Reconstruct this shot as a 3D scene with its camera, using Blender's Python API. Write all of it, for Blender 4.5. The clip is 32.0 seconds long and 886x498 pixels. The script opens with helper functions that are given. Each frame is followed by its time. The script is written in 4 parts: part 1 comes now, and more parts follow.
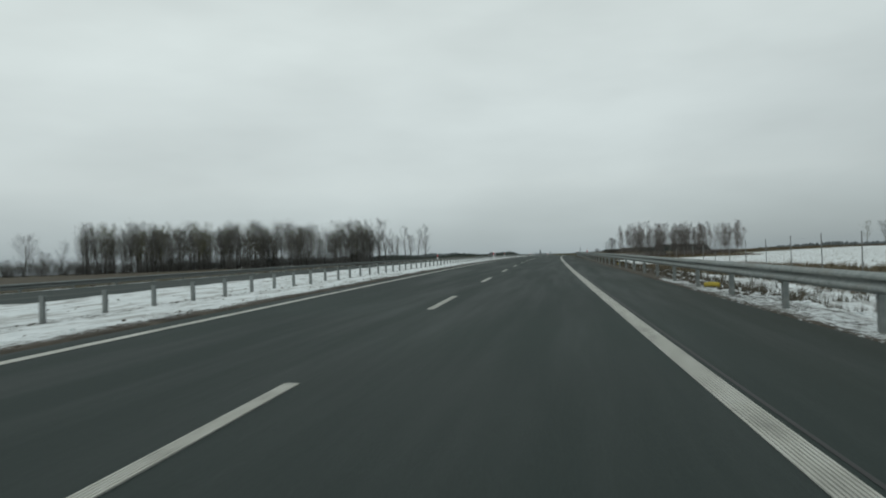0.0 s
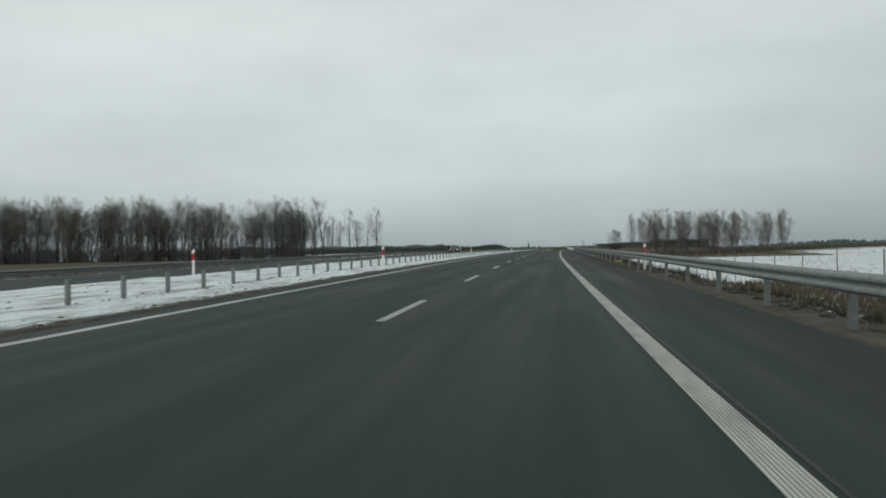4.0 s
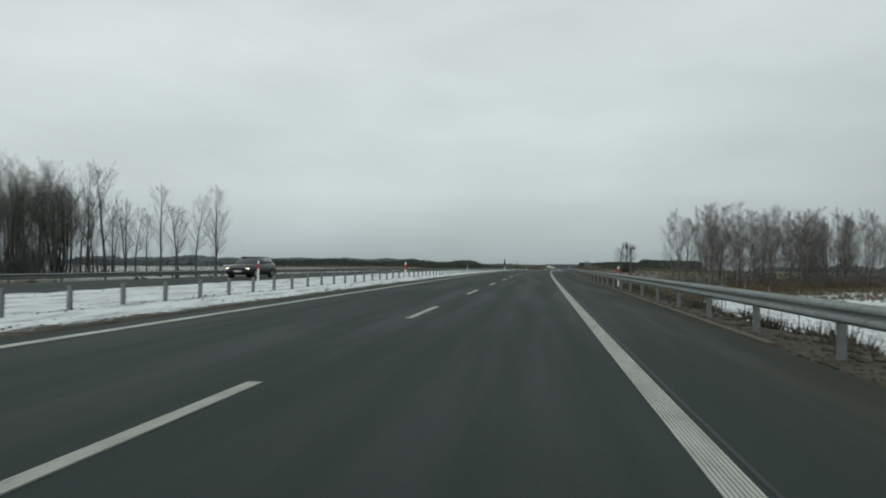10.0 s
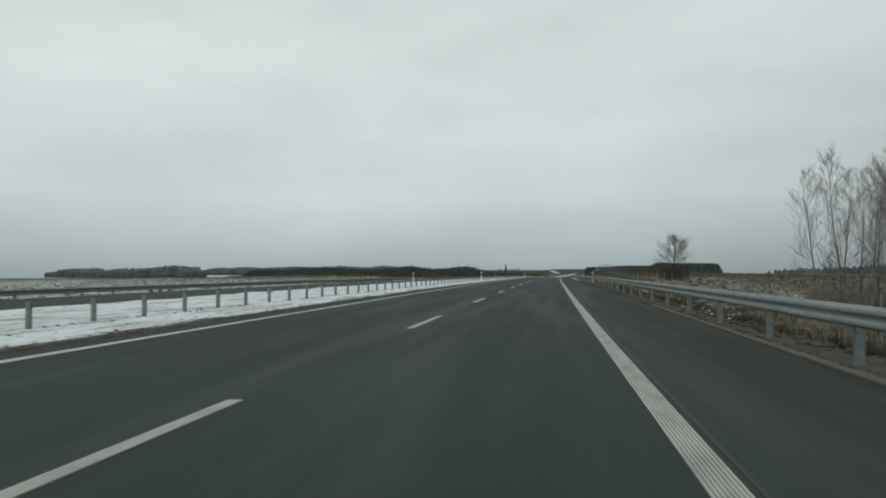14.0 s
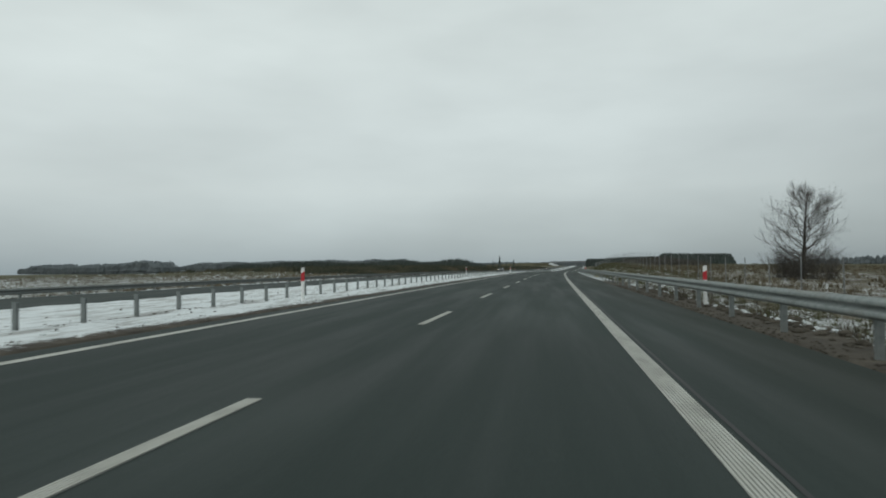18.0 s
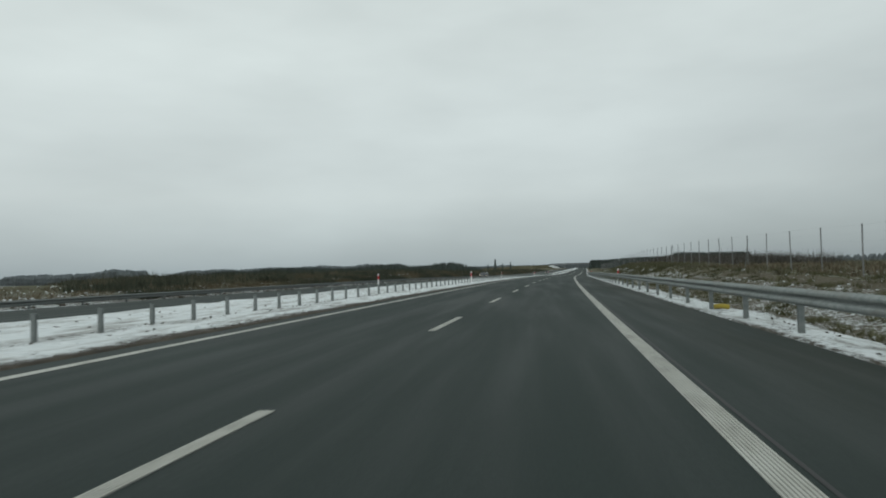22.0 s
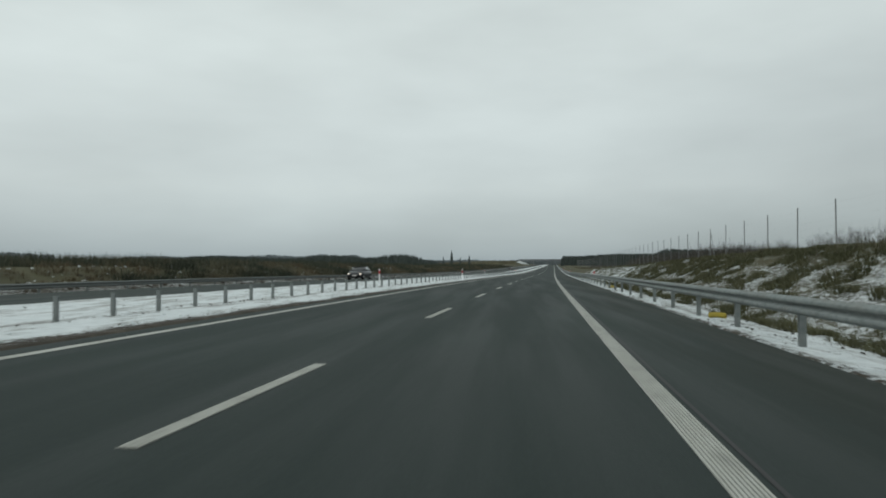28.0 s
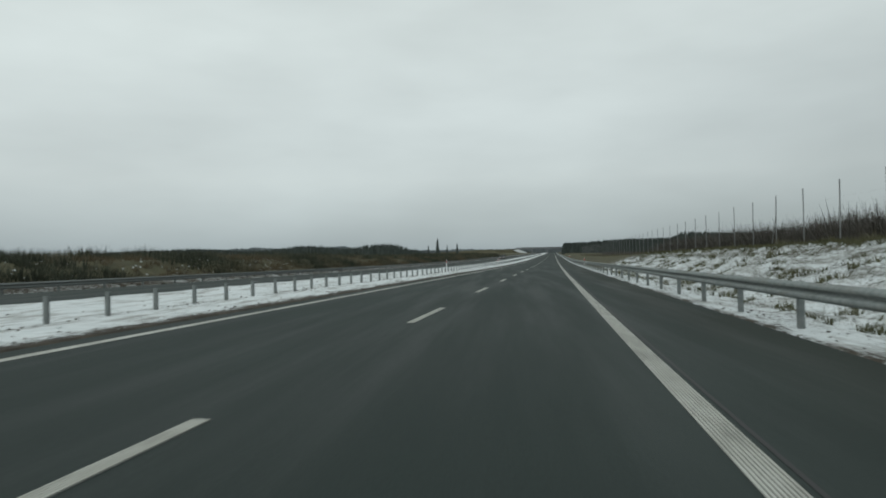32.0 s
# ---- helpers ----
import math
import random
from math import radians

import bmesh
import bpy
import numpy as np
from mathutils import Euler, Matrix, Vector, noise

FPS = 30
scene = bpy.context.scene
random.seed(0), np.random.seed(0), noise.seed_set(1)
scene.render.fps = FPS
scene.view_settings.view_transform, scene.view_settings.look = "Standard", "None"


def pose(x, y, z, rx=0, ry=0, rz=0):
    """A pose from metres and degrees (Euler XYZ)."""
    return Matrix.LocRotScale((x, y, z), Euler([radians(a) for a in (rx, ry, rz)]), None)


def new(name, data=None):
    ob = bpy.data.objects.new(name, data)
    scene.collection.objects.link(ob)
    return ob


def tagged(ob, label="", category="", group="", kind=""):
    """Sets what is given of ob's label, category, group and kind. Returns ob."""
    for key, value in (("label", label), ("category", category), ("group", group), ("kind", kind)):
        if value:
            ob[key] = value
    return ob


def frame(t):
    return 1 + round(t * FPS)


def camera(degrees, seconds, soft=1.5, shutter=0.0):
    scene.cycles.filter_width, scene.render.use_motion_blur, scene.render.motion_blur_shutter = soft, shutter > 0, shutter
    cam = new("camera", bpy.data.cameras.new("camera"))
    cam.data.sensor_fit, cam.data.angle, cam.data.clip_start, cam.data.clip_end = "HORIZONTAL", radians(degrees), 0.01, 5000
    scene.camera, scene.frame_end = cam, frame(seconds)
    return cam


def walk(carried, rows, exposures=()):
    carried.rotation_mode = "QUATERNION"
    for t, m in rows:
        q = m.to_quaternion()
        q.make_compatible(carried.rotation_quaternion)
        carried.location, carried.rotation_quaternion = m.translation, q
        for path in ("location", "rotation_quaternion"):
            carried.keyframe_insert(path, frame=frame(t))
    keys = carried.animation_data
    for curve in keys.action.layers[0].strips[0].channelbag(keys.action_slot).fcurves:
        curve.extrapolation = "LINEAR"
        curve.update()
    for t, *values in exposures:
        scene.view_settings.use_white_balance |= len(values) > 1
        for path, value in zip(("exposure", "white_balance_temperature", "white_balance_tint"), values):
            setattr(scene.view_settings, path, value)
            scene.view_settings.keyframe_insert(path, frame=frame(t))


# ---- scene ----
# ---------------------------------------------------------------- camera
cam = camera(65.23, 32.0, soft=1.9, shutter=0.15)
PATH = [  # seconds, x, y, z, tilt, lean, turn
    (0, 0.45, 41.815, 1.918, 91.14, 1.81, 10.40),
    (1, -0.12, 57.953, 2.177, 90.85, 1.27, 10.52),
    (2, -0.61, 73.955, 2.421, 90.55, 1.18, 10.25),
    (3, -0.99, 89.634, 2.647, 90.41, 1.09, 9.74),
    (6, -1.95, 136.469, 3.244, 90.42, 0.03, 8.65),
    (7, -2.18, 151.735, 3.410, 90.14, -0.63, 8.15),
    (8, -2.27, 167.025, 3.565, 90.66, -0.37, 7.96),
    (9, -2.31, 182.279, 3.713, 90.73, -0.68, 7.60),
    (10, -2.29, 197.467, 3.855, 91.64, -0.76, 7.74),
    (11, -2.27, 212.777, 3.991, 92.14, -0.32, 8.44),
    (12, -2.14, 227.828, 4.117, 92.33, -0.25, 8.44),
    (13, -1.98, 242.828, 4.236, 92.25, -0.02, 8.26),
    (16, -1.49, 287.906, 4.541, 92.04, 0.22, 7.85),
    (17, -1.28, 302.908, 4.620, 91.63, -0.04, 7.64),
    (18, -1.05, 317.895, 4.686, 91.64, 0.62, 7.93),
    (19, -0.82, 333.121, 4.739, 91.85, 1.32, 8.38),
    (20, -0.56, 348.175, 4.777, 91.87, 1.38, 8.38),
    (21, -0.25, 363.337, 4.806, 91.85, 1.30, 8.32),
    (22, 0.12, 378.021, 4.831, 91.99, 1.52, 8.02),
    (23, 0.54, 393.593, 4.857, 92.31, 0.91, 7.70),
    (24, 1.01, 408.913, 4.878, 93.25, 0.50, 7.10),
    (25, 1.51, 424.236, 4.894, 92.61, -0.19, 5.98),
    (28, 3.44, 471.475, 4.877, 91.44, 0.04, 5.48),
    (29, 4.15, 487.081, 4.841, 91.88, 0.57, 5.61),
    (30, 4.95, 503.017, 4.788, 91.51, 0.96, 6.91),
    (31, 5.79, 518.879, 4.723, 90.57, 0.07, 5.59),
    (32, 6.61, 534.664, 4.651, 90.63, 1.05, 5.44),
]
walk(cam, [(t, pose(x, y, z, a, b, c)) for t, x, y, z, a, b, c in PATH])

# ---------------------------------------------------------------- sky and sun
world = bpy.data.worlds.new("overcast_sky")
scene.world = world
world.use_nodes = True
wn, wl = world.node_tree.nodes, world.node_tree.links
wn.clear()


def wnode(kind, **kw):
    n = wn.new(kind)
    for k, v in kw.items():
        n.inputs[k].default_value = v
    return n


tc = wn.new("ShaderNodeTexCoord")
sep = wn.new("ShaderNodeSeparateXYZ")
wl.new(tc.outputs["Generated"], sep.inputs[0])
ramp = wn.new("ShaderNodeValToRGB")
wl.new(sep.outputs["Z"], ramp.inputs[0])
stops = ((0.0, (0.285, 0.345, 0.367)), (0.045, (0.395, 0.455, 0.464)), (0.11, (0.55, 0.612, 0.603)), (0.30, (0.632, 0.700, 0.683)), (1.0, (0.71, 0.785, 0.768)))
while len(ramp.color_ramp.elements) < len(stops):
    ramp.color_ramp.elements.new(0.5)
for e, (pos, col) in zip(ramp.color_ramp.elements, stops):
    e.position, e.color = pos, (*col, 1)
stretch = wn.new("ShaderNodeMapping")
stretch.inputs["Scale"].default_value = (1.0, 1.0, 3.2)
wl.new(tc.outputs["Generated"], stretch.inputs[0])
cloud = wnode("ShaderNodeTexNoise", Scale=2.6, Detail=4.0, Roughness=0.5)
wl.new(stretch.outputs[0], cloud.inputs["Vector"])
cr = wn.new("ShaderNodeMapRange")
cr.inputs["From Min"].default_value, cr.inputs["From Max"].default_value = 0.25, 0.75
cr.inputs["To Min"].default_value, cr.inputs["To Max"].default_value = 0.88, 1.10
wl.new(cloud.outputs["Fac"], cr.inputs["Value"])
cm = wn.new("ShaderNodeVectorMath")
cm.operation = "SCALE"
wl.new(ramp.outputs[0], cm.inputs[0])
wl.new(cr.outputs[0], cm.inputs["Scale"])
# the sky is dimmed low in the east
side = wn.new("ShaderNodeValToRGB")
wl.new(sep.outputs["X"], side.inputs[0])
east = ((0.0, 1.05), (0.10, 1.03), (0.42, 0.80), (1.0, 0.78))
while len(side.color_ramp.elements) < len(east):
    side.color_ramp.elements.new(0.5)
for e, (pos, g) in zip(side.color_ramp.elements, east):
    e.position, e.color = pos, (g, g, g * 1.01, 1)
low = wn.new("ShaderNodeMapRange")
for k, x in (("From Min", 0.05), ("From Max", 0.35), ("To Min", 1.0), ("To Max", 0.35)):
    low.inputs[k].default_value = x
wl.new(sep.outputs["Z"], low.inputs["Value"])
dull = wn.new("ShaderNodeMix")
dull.data_type, dull.blend_type = "RGBA", "MULTIPLY"
wl.new(low.outputs[0], dull.inputs[0])
wl.new(cm.outputs[0], dull.inputs[6])
wl.new(side.outputs[0], dull.inputs[7])
sky = wn.new("ShaderNodeTexSky")
sky.sky_type, sky.sun_disc = "NISHITA", False
sky.sun_elevation, sky.sun_rotation = radians(24), radians(200)
skybg = wn.new("ShaderNodeBackground")
skybg.inputs["Strength"].default_value = 0.006
wl.new(sky.outputs[0], skybg.inputs[0])
bg = wn.new("ShaderNodeBackground")
bg.inputs["Strength"].default_value = 0.97
wl.new(dull.outputs[2], bg.inputs[0])
both = wn.new("ShaderNodeAddShader")
wl.new(bg.outputs[0], both.inputs[0])
wl.new(skybg.outputs[0], both.inputs[1])
wout = wn.new("ShaderNodeOutputWorld")
wl.new(both.outputs[0], wout.inputs[0])

sun = new("sun", bpy.data.lights.new("sun", "SUN"))
sun.data.energy, sun.data.angle, sun.data.color = 0.5, radians(40), (1.0, 1.0, 0.97)
sun.matrix_world = pose(0, 0, 60, 60, 0, -20)

# ---------------------------------------------------------------- the line of the road
KNOT = 50.0
HEAD = (0.05174, 0.0372, 0.02424, 0.01337, -0.00225, -0.00807, -0.01877, -0.02064, -0.02847, -0.03993, -0.05091, -0.05899, -0.0635)
GRADE = (0.01827, 0.01607, 0.01356, 0.01044, 0.00906, 0.00755, 0.00496, 0.00181, 0.00162, -0.00024, -0.00376, -0.00535, -0.0050, -0.0020, 0.0015, 0.0035, 0.0050, 0.0050)
CROSS = -0.0218
SG = np.arange(-20.0, 2000.0, 1.0)


def knots(values):
    v = np.interp(SG, -20.0 + KNOT * np.arange(len(values)), values)
    return np.convolve(np.pad(v, 15, "edge"), np.ones(31) / 31, "valid")


TH, GR = knots(HEAD), knots(GRADE)
AX = np.concatenate([[0], np.cumsum(-np.sin(TH[:-1]))])
AY = np.concatenate([[0], np.cumsum(np.cos(TH[:-1]))])
AZ = np.concatenate([[0], np.cumsum(GR[:-1])])


def axis(s):
    """Place, heading and grade of the road's lane line at station s."""
    th = float(np.interp(s, SG, TH))
    if s < -20.0:
        d = s + 20.0
        return -math.sin(th) * d, math.cos(th) * d, float(GR[0]) * d, th, float(GR[0])
    return float(np.interp(s, SG, AX)), float(np.interp(s, SG, AY)), float(np.interp(s, SG, AZ)), th, float(np.interp(s, SG, GR))


def at(s, u, z=0.0):
    """A point u metres right of the lane line at station s, z over the lane line."""
    x, y, h, th, _ = axis(s)
    return Vector((x + u * math.cos(th), y + u * math.sin(th), h + z))


def along(s, u, z=0.0, turn=0.0):
    """A pose at (s, u, z) whose y axis follows the road, pitched by its grade."""
    th, g = axis(s)[3:]
    p = at(s, u, z)
    return pose(p.x, p.y, p.z, math.degrees(math.atan(g)), 0, math.degrees(th) + turn)


def upright(s, u, z=0.0, turn=0.0, lean=0.0):
    p = at(s, u, z)
    return pose(p.x, p.y, p.z, lean, 0, math.degrees(axis(s)[3]) + turn)


# ---------------------------------------------------------------- materials
def material(name, colour, rough=0.6, metal=0.0, spec=0.5):
    m = bpy.data.materials.new(name)
    m.use_nodes = True
    b = m.node_tree.nodes["Principled BSDF"]
    b.inputs["Base Color"].default_value = (*colour, 1)
    b.inputs["Roughness"].default_value, b.inputs["Metallic"].default_value = rough, metal
    b.inputs["Specular IOR Level"].default_value = spec
    return m


class Nodes:
    """Short hand for the nodes of one material."""

    def __init__(self, m):
        self.t = m.node_tree
        self.b = self.t.nodes["Principled BSDF"]

    def link(self, a, b):
        self.t.links.new(a, b)

    def coords(self, sx=1.0, sy=1.0, sz=1.0, kind="Object"):
        c, mp = self.t.nodes.new("ShaderNodeTexCoord"), self.t.nodes.new("ShaderNodeMapping")
        mp.inputs["Scale"].default_value = (sx, sy, sz)
        self.link(c.outputs[kind], mp.inputs[0])
        return mp.outputs[0]

    def noise(self, vec, scale, detail=4.0, rough=0.55):
        n = self.t.nodes.new("ShaderNodeTexNoise")
        n.inputs["Scale"].default_value, n.inputs["Detail"].default_value, n.inputs["Roughness"].default_value = scale, detail, rough
        self.link(vec, n.inputs["Vector"])
        return n.outputs["Fac"]

    def ramp(self, fac, *stops):
        r = self.t.nodes.new("ShaderNodeValToRGB")
        while len(r.color_ramp.elements) < len(stops):
            r.color_ramp.elements.new(0.5)
        for e, (pos, col) in zip(r.color_ramp.elements, stops):
            e.position, e.color = pos, (*col, 1)
        self.link(fac, r.inputs[0])
        return r.outputs[0]

    def mix(self, fac, a, b, blend="MIX"):
        n = self.t.nodes.new("ShaderNodeMix")
        n.data_type, n.blend_type = "RGBA", blend
        for sock, v in ((n.inputs[0], fac), (n.inputs[6], a), (n.inputs[7], b)):
            if isinstance(v, (int, float)):
                sock.default_value = v
            elif isinstance(v, tuple):
                sock.default_value = (*v, 1)
            else:
                self.link(v, sock)
        return n.outputs[2]

    def math(self, op, a, b=0.0, clamp=False):
        n = self.t.nodes.new("ShaderNodeMath")
        n.operation, n.use_clamp = op, clamp
        for sock, v in zip(n.inputs, (a, b)):
            if isinstance(v, (int, float)):
                sock.default_value = v
            else:
                self.link(v, sock)
        return n.outputs[0]

    def span(self, v, lo, hi, to_lo=0.0, to_hi=1.0):
        n = self.t.nodes.new("ShaderNodeMapRange")
        n.interpolation_type = "SMOOTHSTEP"
        self.link(v, n.inputs["Value"])
        for k, x in (("From Min", lo), ("From Max", hi), ("To Min", to_lo), ("To Max", to_hi)):
            n.inputs[k].default_value = x
        return n.outputs[0]

    def attr(self, name):
        n = self.t.nodes.new("ShaderNodeAttribute")
        n.attribute_name = name
        sp = self.t.nodes.new("ShaderNodeSeparateColor")
        self.link(n.outputs["Color"], sp.inputs[0])
        return sp.outputs

    def random(self):
        return self.t.nodes.new("ShaderNodeObjectInfo").outputs["Random"]

    def colour(self, c):
        self.link(c, self.b.inputs["Base Color"])

    def rough(self, r):
        self.link(r, self.b.inputs["Roughness"])

    def bump(self, h, strength=0.3, dist=0.02):
        n = self.t.nodes.new("ShaderNodeBump")
        n.inputs["Strength"].default_value, n.inputs["Distance"].default_value = strength, dist
        self.link(h, n.inputs["Height"])
        self.link(n.outputs[0], self.b.inputs["Normal"])


def mat_asphalt():
    m = material("asphalt", (0.03, 0.034, 0.033), 0.8, spec=0.22)
    n = Nodes(m)
    v = n.coords()
    fine, mid = n.noise(v, 60, 2), n.noise(n.coords(0.9, 0.05, 1), 1.4, 5)
    wide = n.noise(v, 0.12, 3)
    c = n.ramp(mid, (0.3, (0.0116, 0.0186, 0.0170)), (0.7, (0.0190, 0.0285, 0.0262)))
    c = n.mix(n.span(fine, 0.35, 0.75), c, n.mix(0.4, c, (0.042, 0.057, 0.052)))
    c = n.mix(n.span(wide, 0.45, 0.7), c, n.mix(0.5, c, (0.025, 0.038, 0.034)))
    # brown grit drifted over the hard shoulder; its colour also carries lens corner falloff
    u = n.attr("cover")
    c = n.mix(n.math("MULTIPLY", u[0], n.span(n.noise(n.coords(1, 0.12, 1), 0.9, 4), 0.2, 0.55)), c, (0.0165, 0.0185, 0.0105))
    n.colour(c)
    n.rough(n.span(mid, 0.3, 0.7, 0.68, 0.9))
    n.bump(fine, 0.25, 0.01)
    return m


def mat_paint():
    m = material("road_paint", (0.6, 0.6, 0.57), 0.6)
    n = Nodes(m)
    w = n.noise(n.coords(1, 0.25, 1), 5, 5)
    n.colour(n.ramp(w, (0.25, (0.22, 0.22, 0.195)), (0.5, (0.375, 0.375, 0.335)), (0.75, (0.46, 0.465, 0.43))))
    return m


def mat_groove():
    m = material("worn_paint_in_grooves", (0.16, 0.17, 0.165), 0.8)
    n = Nodes(m)
    n.colour(n.ramp(n.noise(n.coords(1, 0.3, 1), 6, 4), (0.3, (0.11, 0.115, 0.11)), (0.7, (0.22, 0.225, 0.21))))
    return m


def mat_ground():
    """Snow lying in patches over soil, dead grass and heather."""
    m = material("winter_ground", (0.3, 0.25, 0.2), 0.9, spec=0.2)
    n = Nodes(m)
    v = n.coords()
    cov = n.attr("cover")
    soil = n.ramp(n.noise(v, 1.6, 6), (0.3, (0.036, 0.031, 0.025)), (0.55, (0.066, 0.057, 0.045)), (0.75, (0.105, 0.092, 0.073)))
    grass = n.ramp(n.noise(v, 0.7, 8, 0.7), (0.25, (0.046, 0.039, 0.025)), (0.5, (0.100, 0.083, 0.056)), (0.72, (0.165, 0.137, 0.096)))
    scrub = n.ramp(n.noise(v, 0.25, 8, 0.7), (0.3, (0.040, 0.040, 0.022)), (0.55, (0.076, 0.073, 0.039)), (0.75, (0.100, 0.094, 0.055)))
    base = n.mix(cov[1], grass, soil)
    base = n.mix(cov[2], base, scrub)
    snow = n.ramp(n.noise(v, 3.0, 4), (0.3, (0.56, 0.60, 0.61)), (0.7, (0.70, 0.735, 0.745)))
    patch = n.math("ADD", n.math("MULTIPLY", n.noise(n.coords(1, 0.5, 1), 0.7, 9, 0.68), 0.30), n.math("MULTIPLY", n.noise(n.coords(1, 0.5, 1), 8.5, 7, 0.8), 0.70))
    mask = n.span(n.math("ADD", patch, n.math("SUBTRACT", cov[0], 0.5)), 0.47, 0.56)
    dirt = n.math("MULTIPLY", n.span(n.noise(n.coords(1.0, 0.2, 1), 1.7, 8, 0.75), 0.46, 0.64), 0.72)
    n.colour(n.mix(mask, base, n.mix(dirt, snow, n.mix(0.5, base, (0.30, 0.30, 0.28)))))
    n.bump(n.math("ADD", n.noise(v, 5, 8, 0.7), mask), 0.6, 0.06)
    return m


def mat_galvanised(name, dark=0.0):
    m = material(name, (0.4, 0.42, 0.42), 0.5, 0.3)
    n = Nodes(m)
    v = n.coords()
    a, b = n.noise(v, 9, 5), n.noise(n.coords(1, 0.4, 3), 1.6, 4)
    k = 1.0 - dark
    c = n.ramp(a, (0.3, (0.185 * k, 0.212 * k, 0.208 * k)), (0.7, (0.30 * k, 0.33 * k, 0.322 * k)))
    c = n.mix(n.math("MULTIPLY", n.span(b, 0.5, 0.75), 0.5), c, (0.19 * k, 0.185 * k, 0.165 * k))
    n.colour(c)
    n.rough(n.span(a, 0.3, 0.7, 0.55, 0.72))
    return m


def mat_bark(name, lo, hi, scale=3.0):
    m = material(name, hi, 0.9, spec=0.2)
    n = Nodes(m)
    c = n.ramp(n.noise(n.coords(1, 1, 0.35), scale, 6, 0.7), (0.32, lo), (0.68, hi))
    r = n.random()
    c = n.mix(n.math("MULTIPLY", r, 0.35), c, tuple(0.6 * x for x in lo))
    n.colour(c)
    return m


ASPHALT, PAINT, GROOVE, GROUND = mat_asphalt(), mat_paint(), mat_groove(), mat_ground()
STEEL, STEEL_DULL = mat_galvanised("galvanised_steel"), mat_galvanised("dull_galvanised_steel", 0.35)
# posts of the near barrier, a darker tone than its rails
STEEL_POST = mat_galvanised("darker_galvanised_steel", 0.3)
BARK = mat_bark("grey_brown_bark", (0.045, 0.045, 0.042), (0.115, 0.112, 0.104))
BARK_BIRCH = mat_bark("birch_bark", (0.070, 0.064, 0.058), (0.30, 0.285, 0.26), 1.6)
TWIG = mat_bark("dark_twigs", (0.084, 0.086, 0.083), (0.165, 0.165, 0.157))
GRASS = mat_bark("dead_grass", (0.075, 0.063, 0.041), (0.215, 0.182, 0.125), 1.2)
OLIVE_TWIG = mat_bark("olive_lichened_twigs", (0.085, 0.087, 0.052), (0.165, 0.165, 0.105))
SCRUB = mat_bark("brown_scrub", (0.080, 0.076, 0.050), (0.150, 0.142, 0.096), 0.12)
TURF = mat_bark("green_brown_turf", (0.062, 0.068, 0.036), (0.146, 0.142, 0.082), 0.5)
TWIG_BIRCH = mat_bark("reddish_birch_twigs", (0.112, 0.102, 0.097), (0.212, 0.194, 0.184))
FIR = mat_bark("conifer_foliage", (0.034, 0.045, 0.041), (0.076, 0.092, 0.084), 0.25)
# pale blue-grey base colour with the distance haze painted in
FAR_WOOD = mat_bark("hazed_bare_and_conifer_wood", (0.095, 0.112, 0.119), (0.160, 0.181, 0.188), 0.05)


# ---------------------------------------------------------------- mesh helpers
def mesh_from(name, verts, faces, mat, smooth=False):
    me = bpy.data.meshes.new(name)
    me.from_pydata([tuple(v) for v in verts], [], faces)
    me.materials.append(mat)
    if smooth:
        me.polygons.foreach_set("use_smooth", [True] * len(me.polygons))
    me.update()
    return me


def part(name, me, parent, m=None, label=""):
    ob = new(name, me)
    ob.parent = parent
    if m is not None:
        ob.matrix_basis = m
    if label:
        ob["label"] = label
    return ob


def box_geo(x0, x1, y0, y1, z0, z1, verts, faces):
    b = len(verts)
    verts += [(x, y, z) for z in (z0, z1) for x, y in ((x0, y0), (x1, y0), (x1, y1), (x0, y1))]
    faces += [tuple(b + i for i in f) for f in ((3, 2, 1, 0), (4, 5, 6, 7), (0, 1, 5, 4), (1, 2, 6, 5), (2, 3, 7, 6), (3, 0, 4, 7))]


def sweep(stations, profile, closed=True):
    """Verts and faces of a section of (u, z) points swept along the road."""
    verts, faces, k = [], [], len(profile)
    for s in stations:
        verts += [at(s, u, z) for u, z in profile]
    for i in range(len(stations) - 1):
        for j in range(k if closed else k - 1):
            a, b = i * k + j, i * k + (j + 1) % k
            faces.append((a, b, b + k, a + k))
    return verts, faces


def steps(*spans):
    out = []
    for a, b, d in spans:
        out += list(np.arange(a, b, d))
    return out + [spans[-1][1]]


ROAD_S = steps((-60, 620, 4), (620, 1000, 10), (1000, 1750, 25))


# ---------------------------------------------------------------- ground
def wave(x, y, scale, octave=3):
    v, a = 0.0, 1.0
    for k in range(octave):
        v += a * noise.noise((x / scale, y / scale, 7.3 * k))
        scale, a = scale / 2.1, a * 0.5
    return v


R_S = (-60, 60, 92, 120, 151, 181, 220, 259, 290, 325, 345, 367, 410, 453, 485, 503, 540, 600, 680, 800, 2000)
R_Z = (-0.7, -0.9, -1.3, -1.8, -2.3, -2.6, -2.5, -2.35, -2.1, -1.0, -0.4, 0.2, 0.9, 1.6, 2.05, 1.95, 1.7, 1.6, 1.2, 1.0, 0.6)
L_S = (-60, 205, 255, 330, 380, 450, 520, 600, 700, 2000)
L_Z = (-2.6, -2.6, -1.7, -1.1, -0.1, 0.8, 1.5, 1.6, 1.4, 0.6)


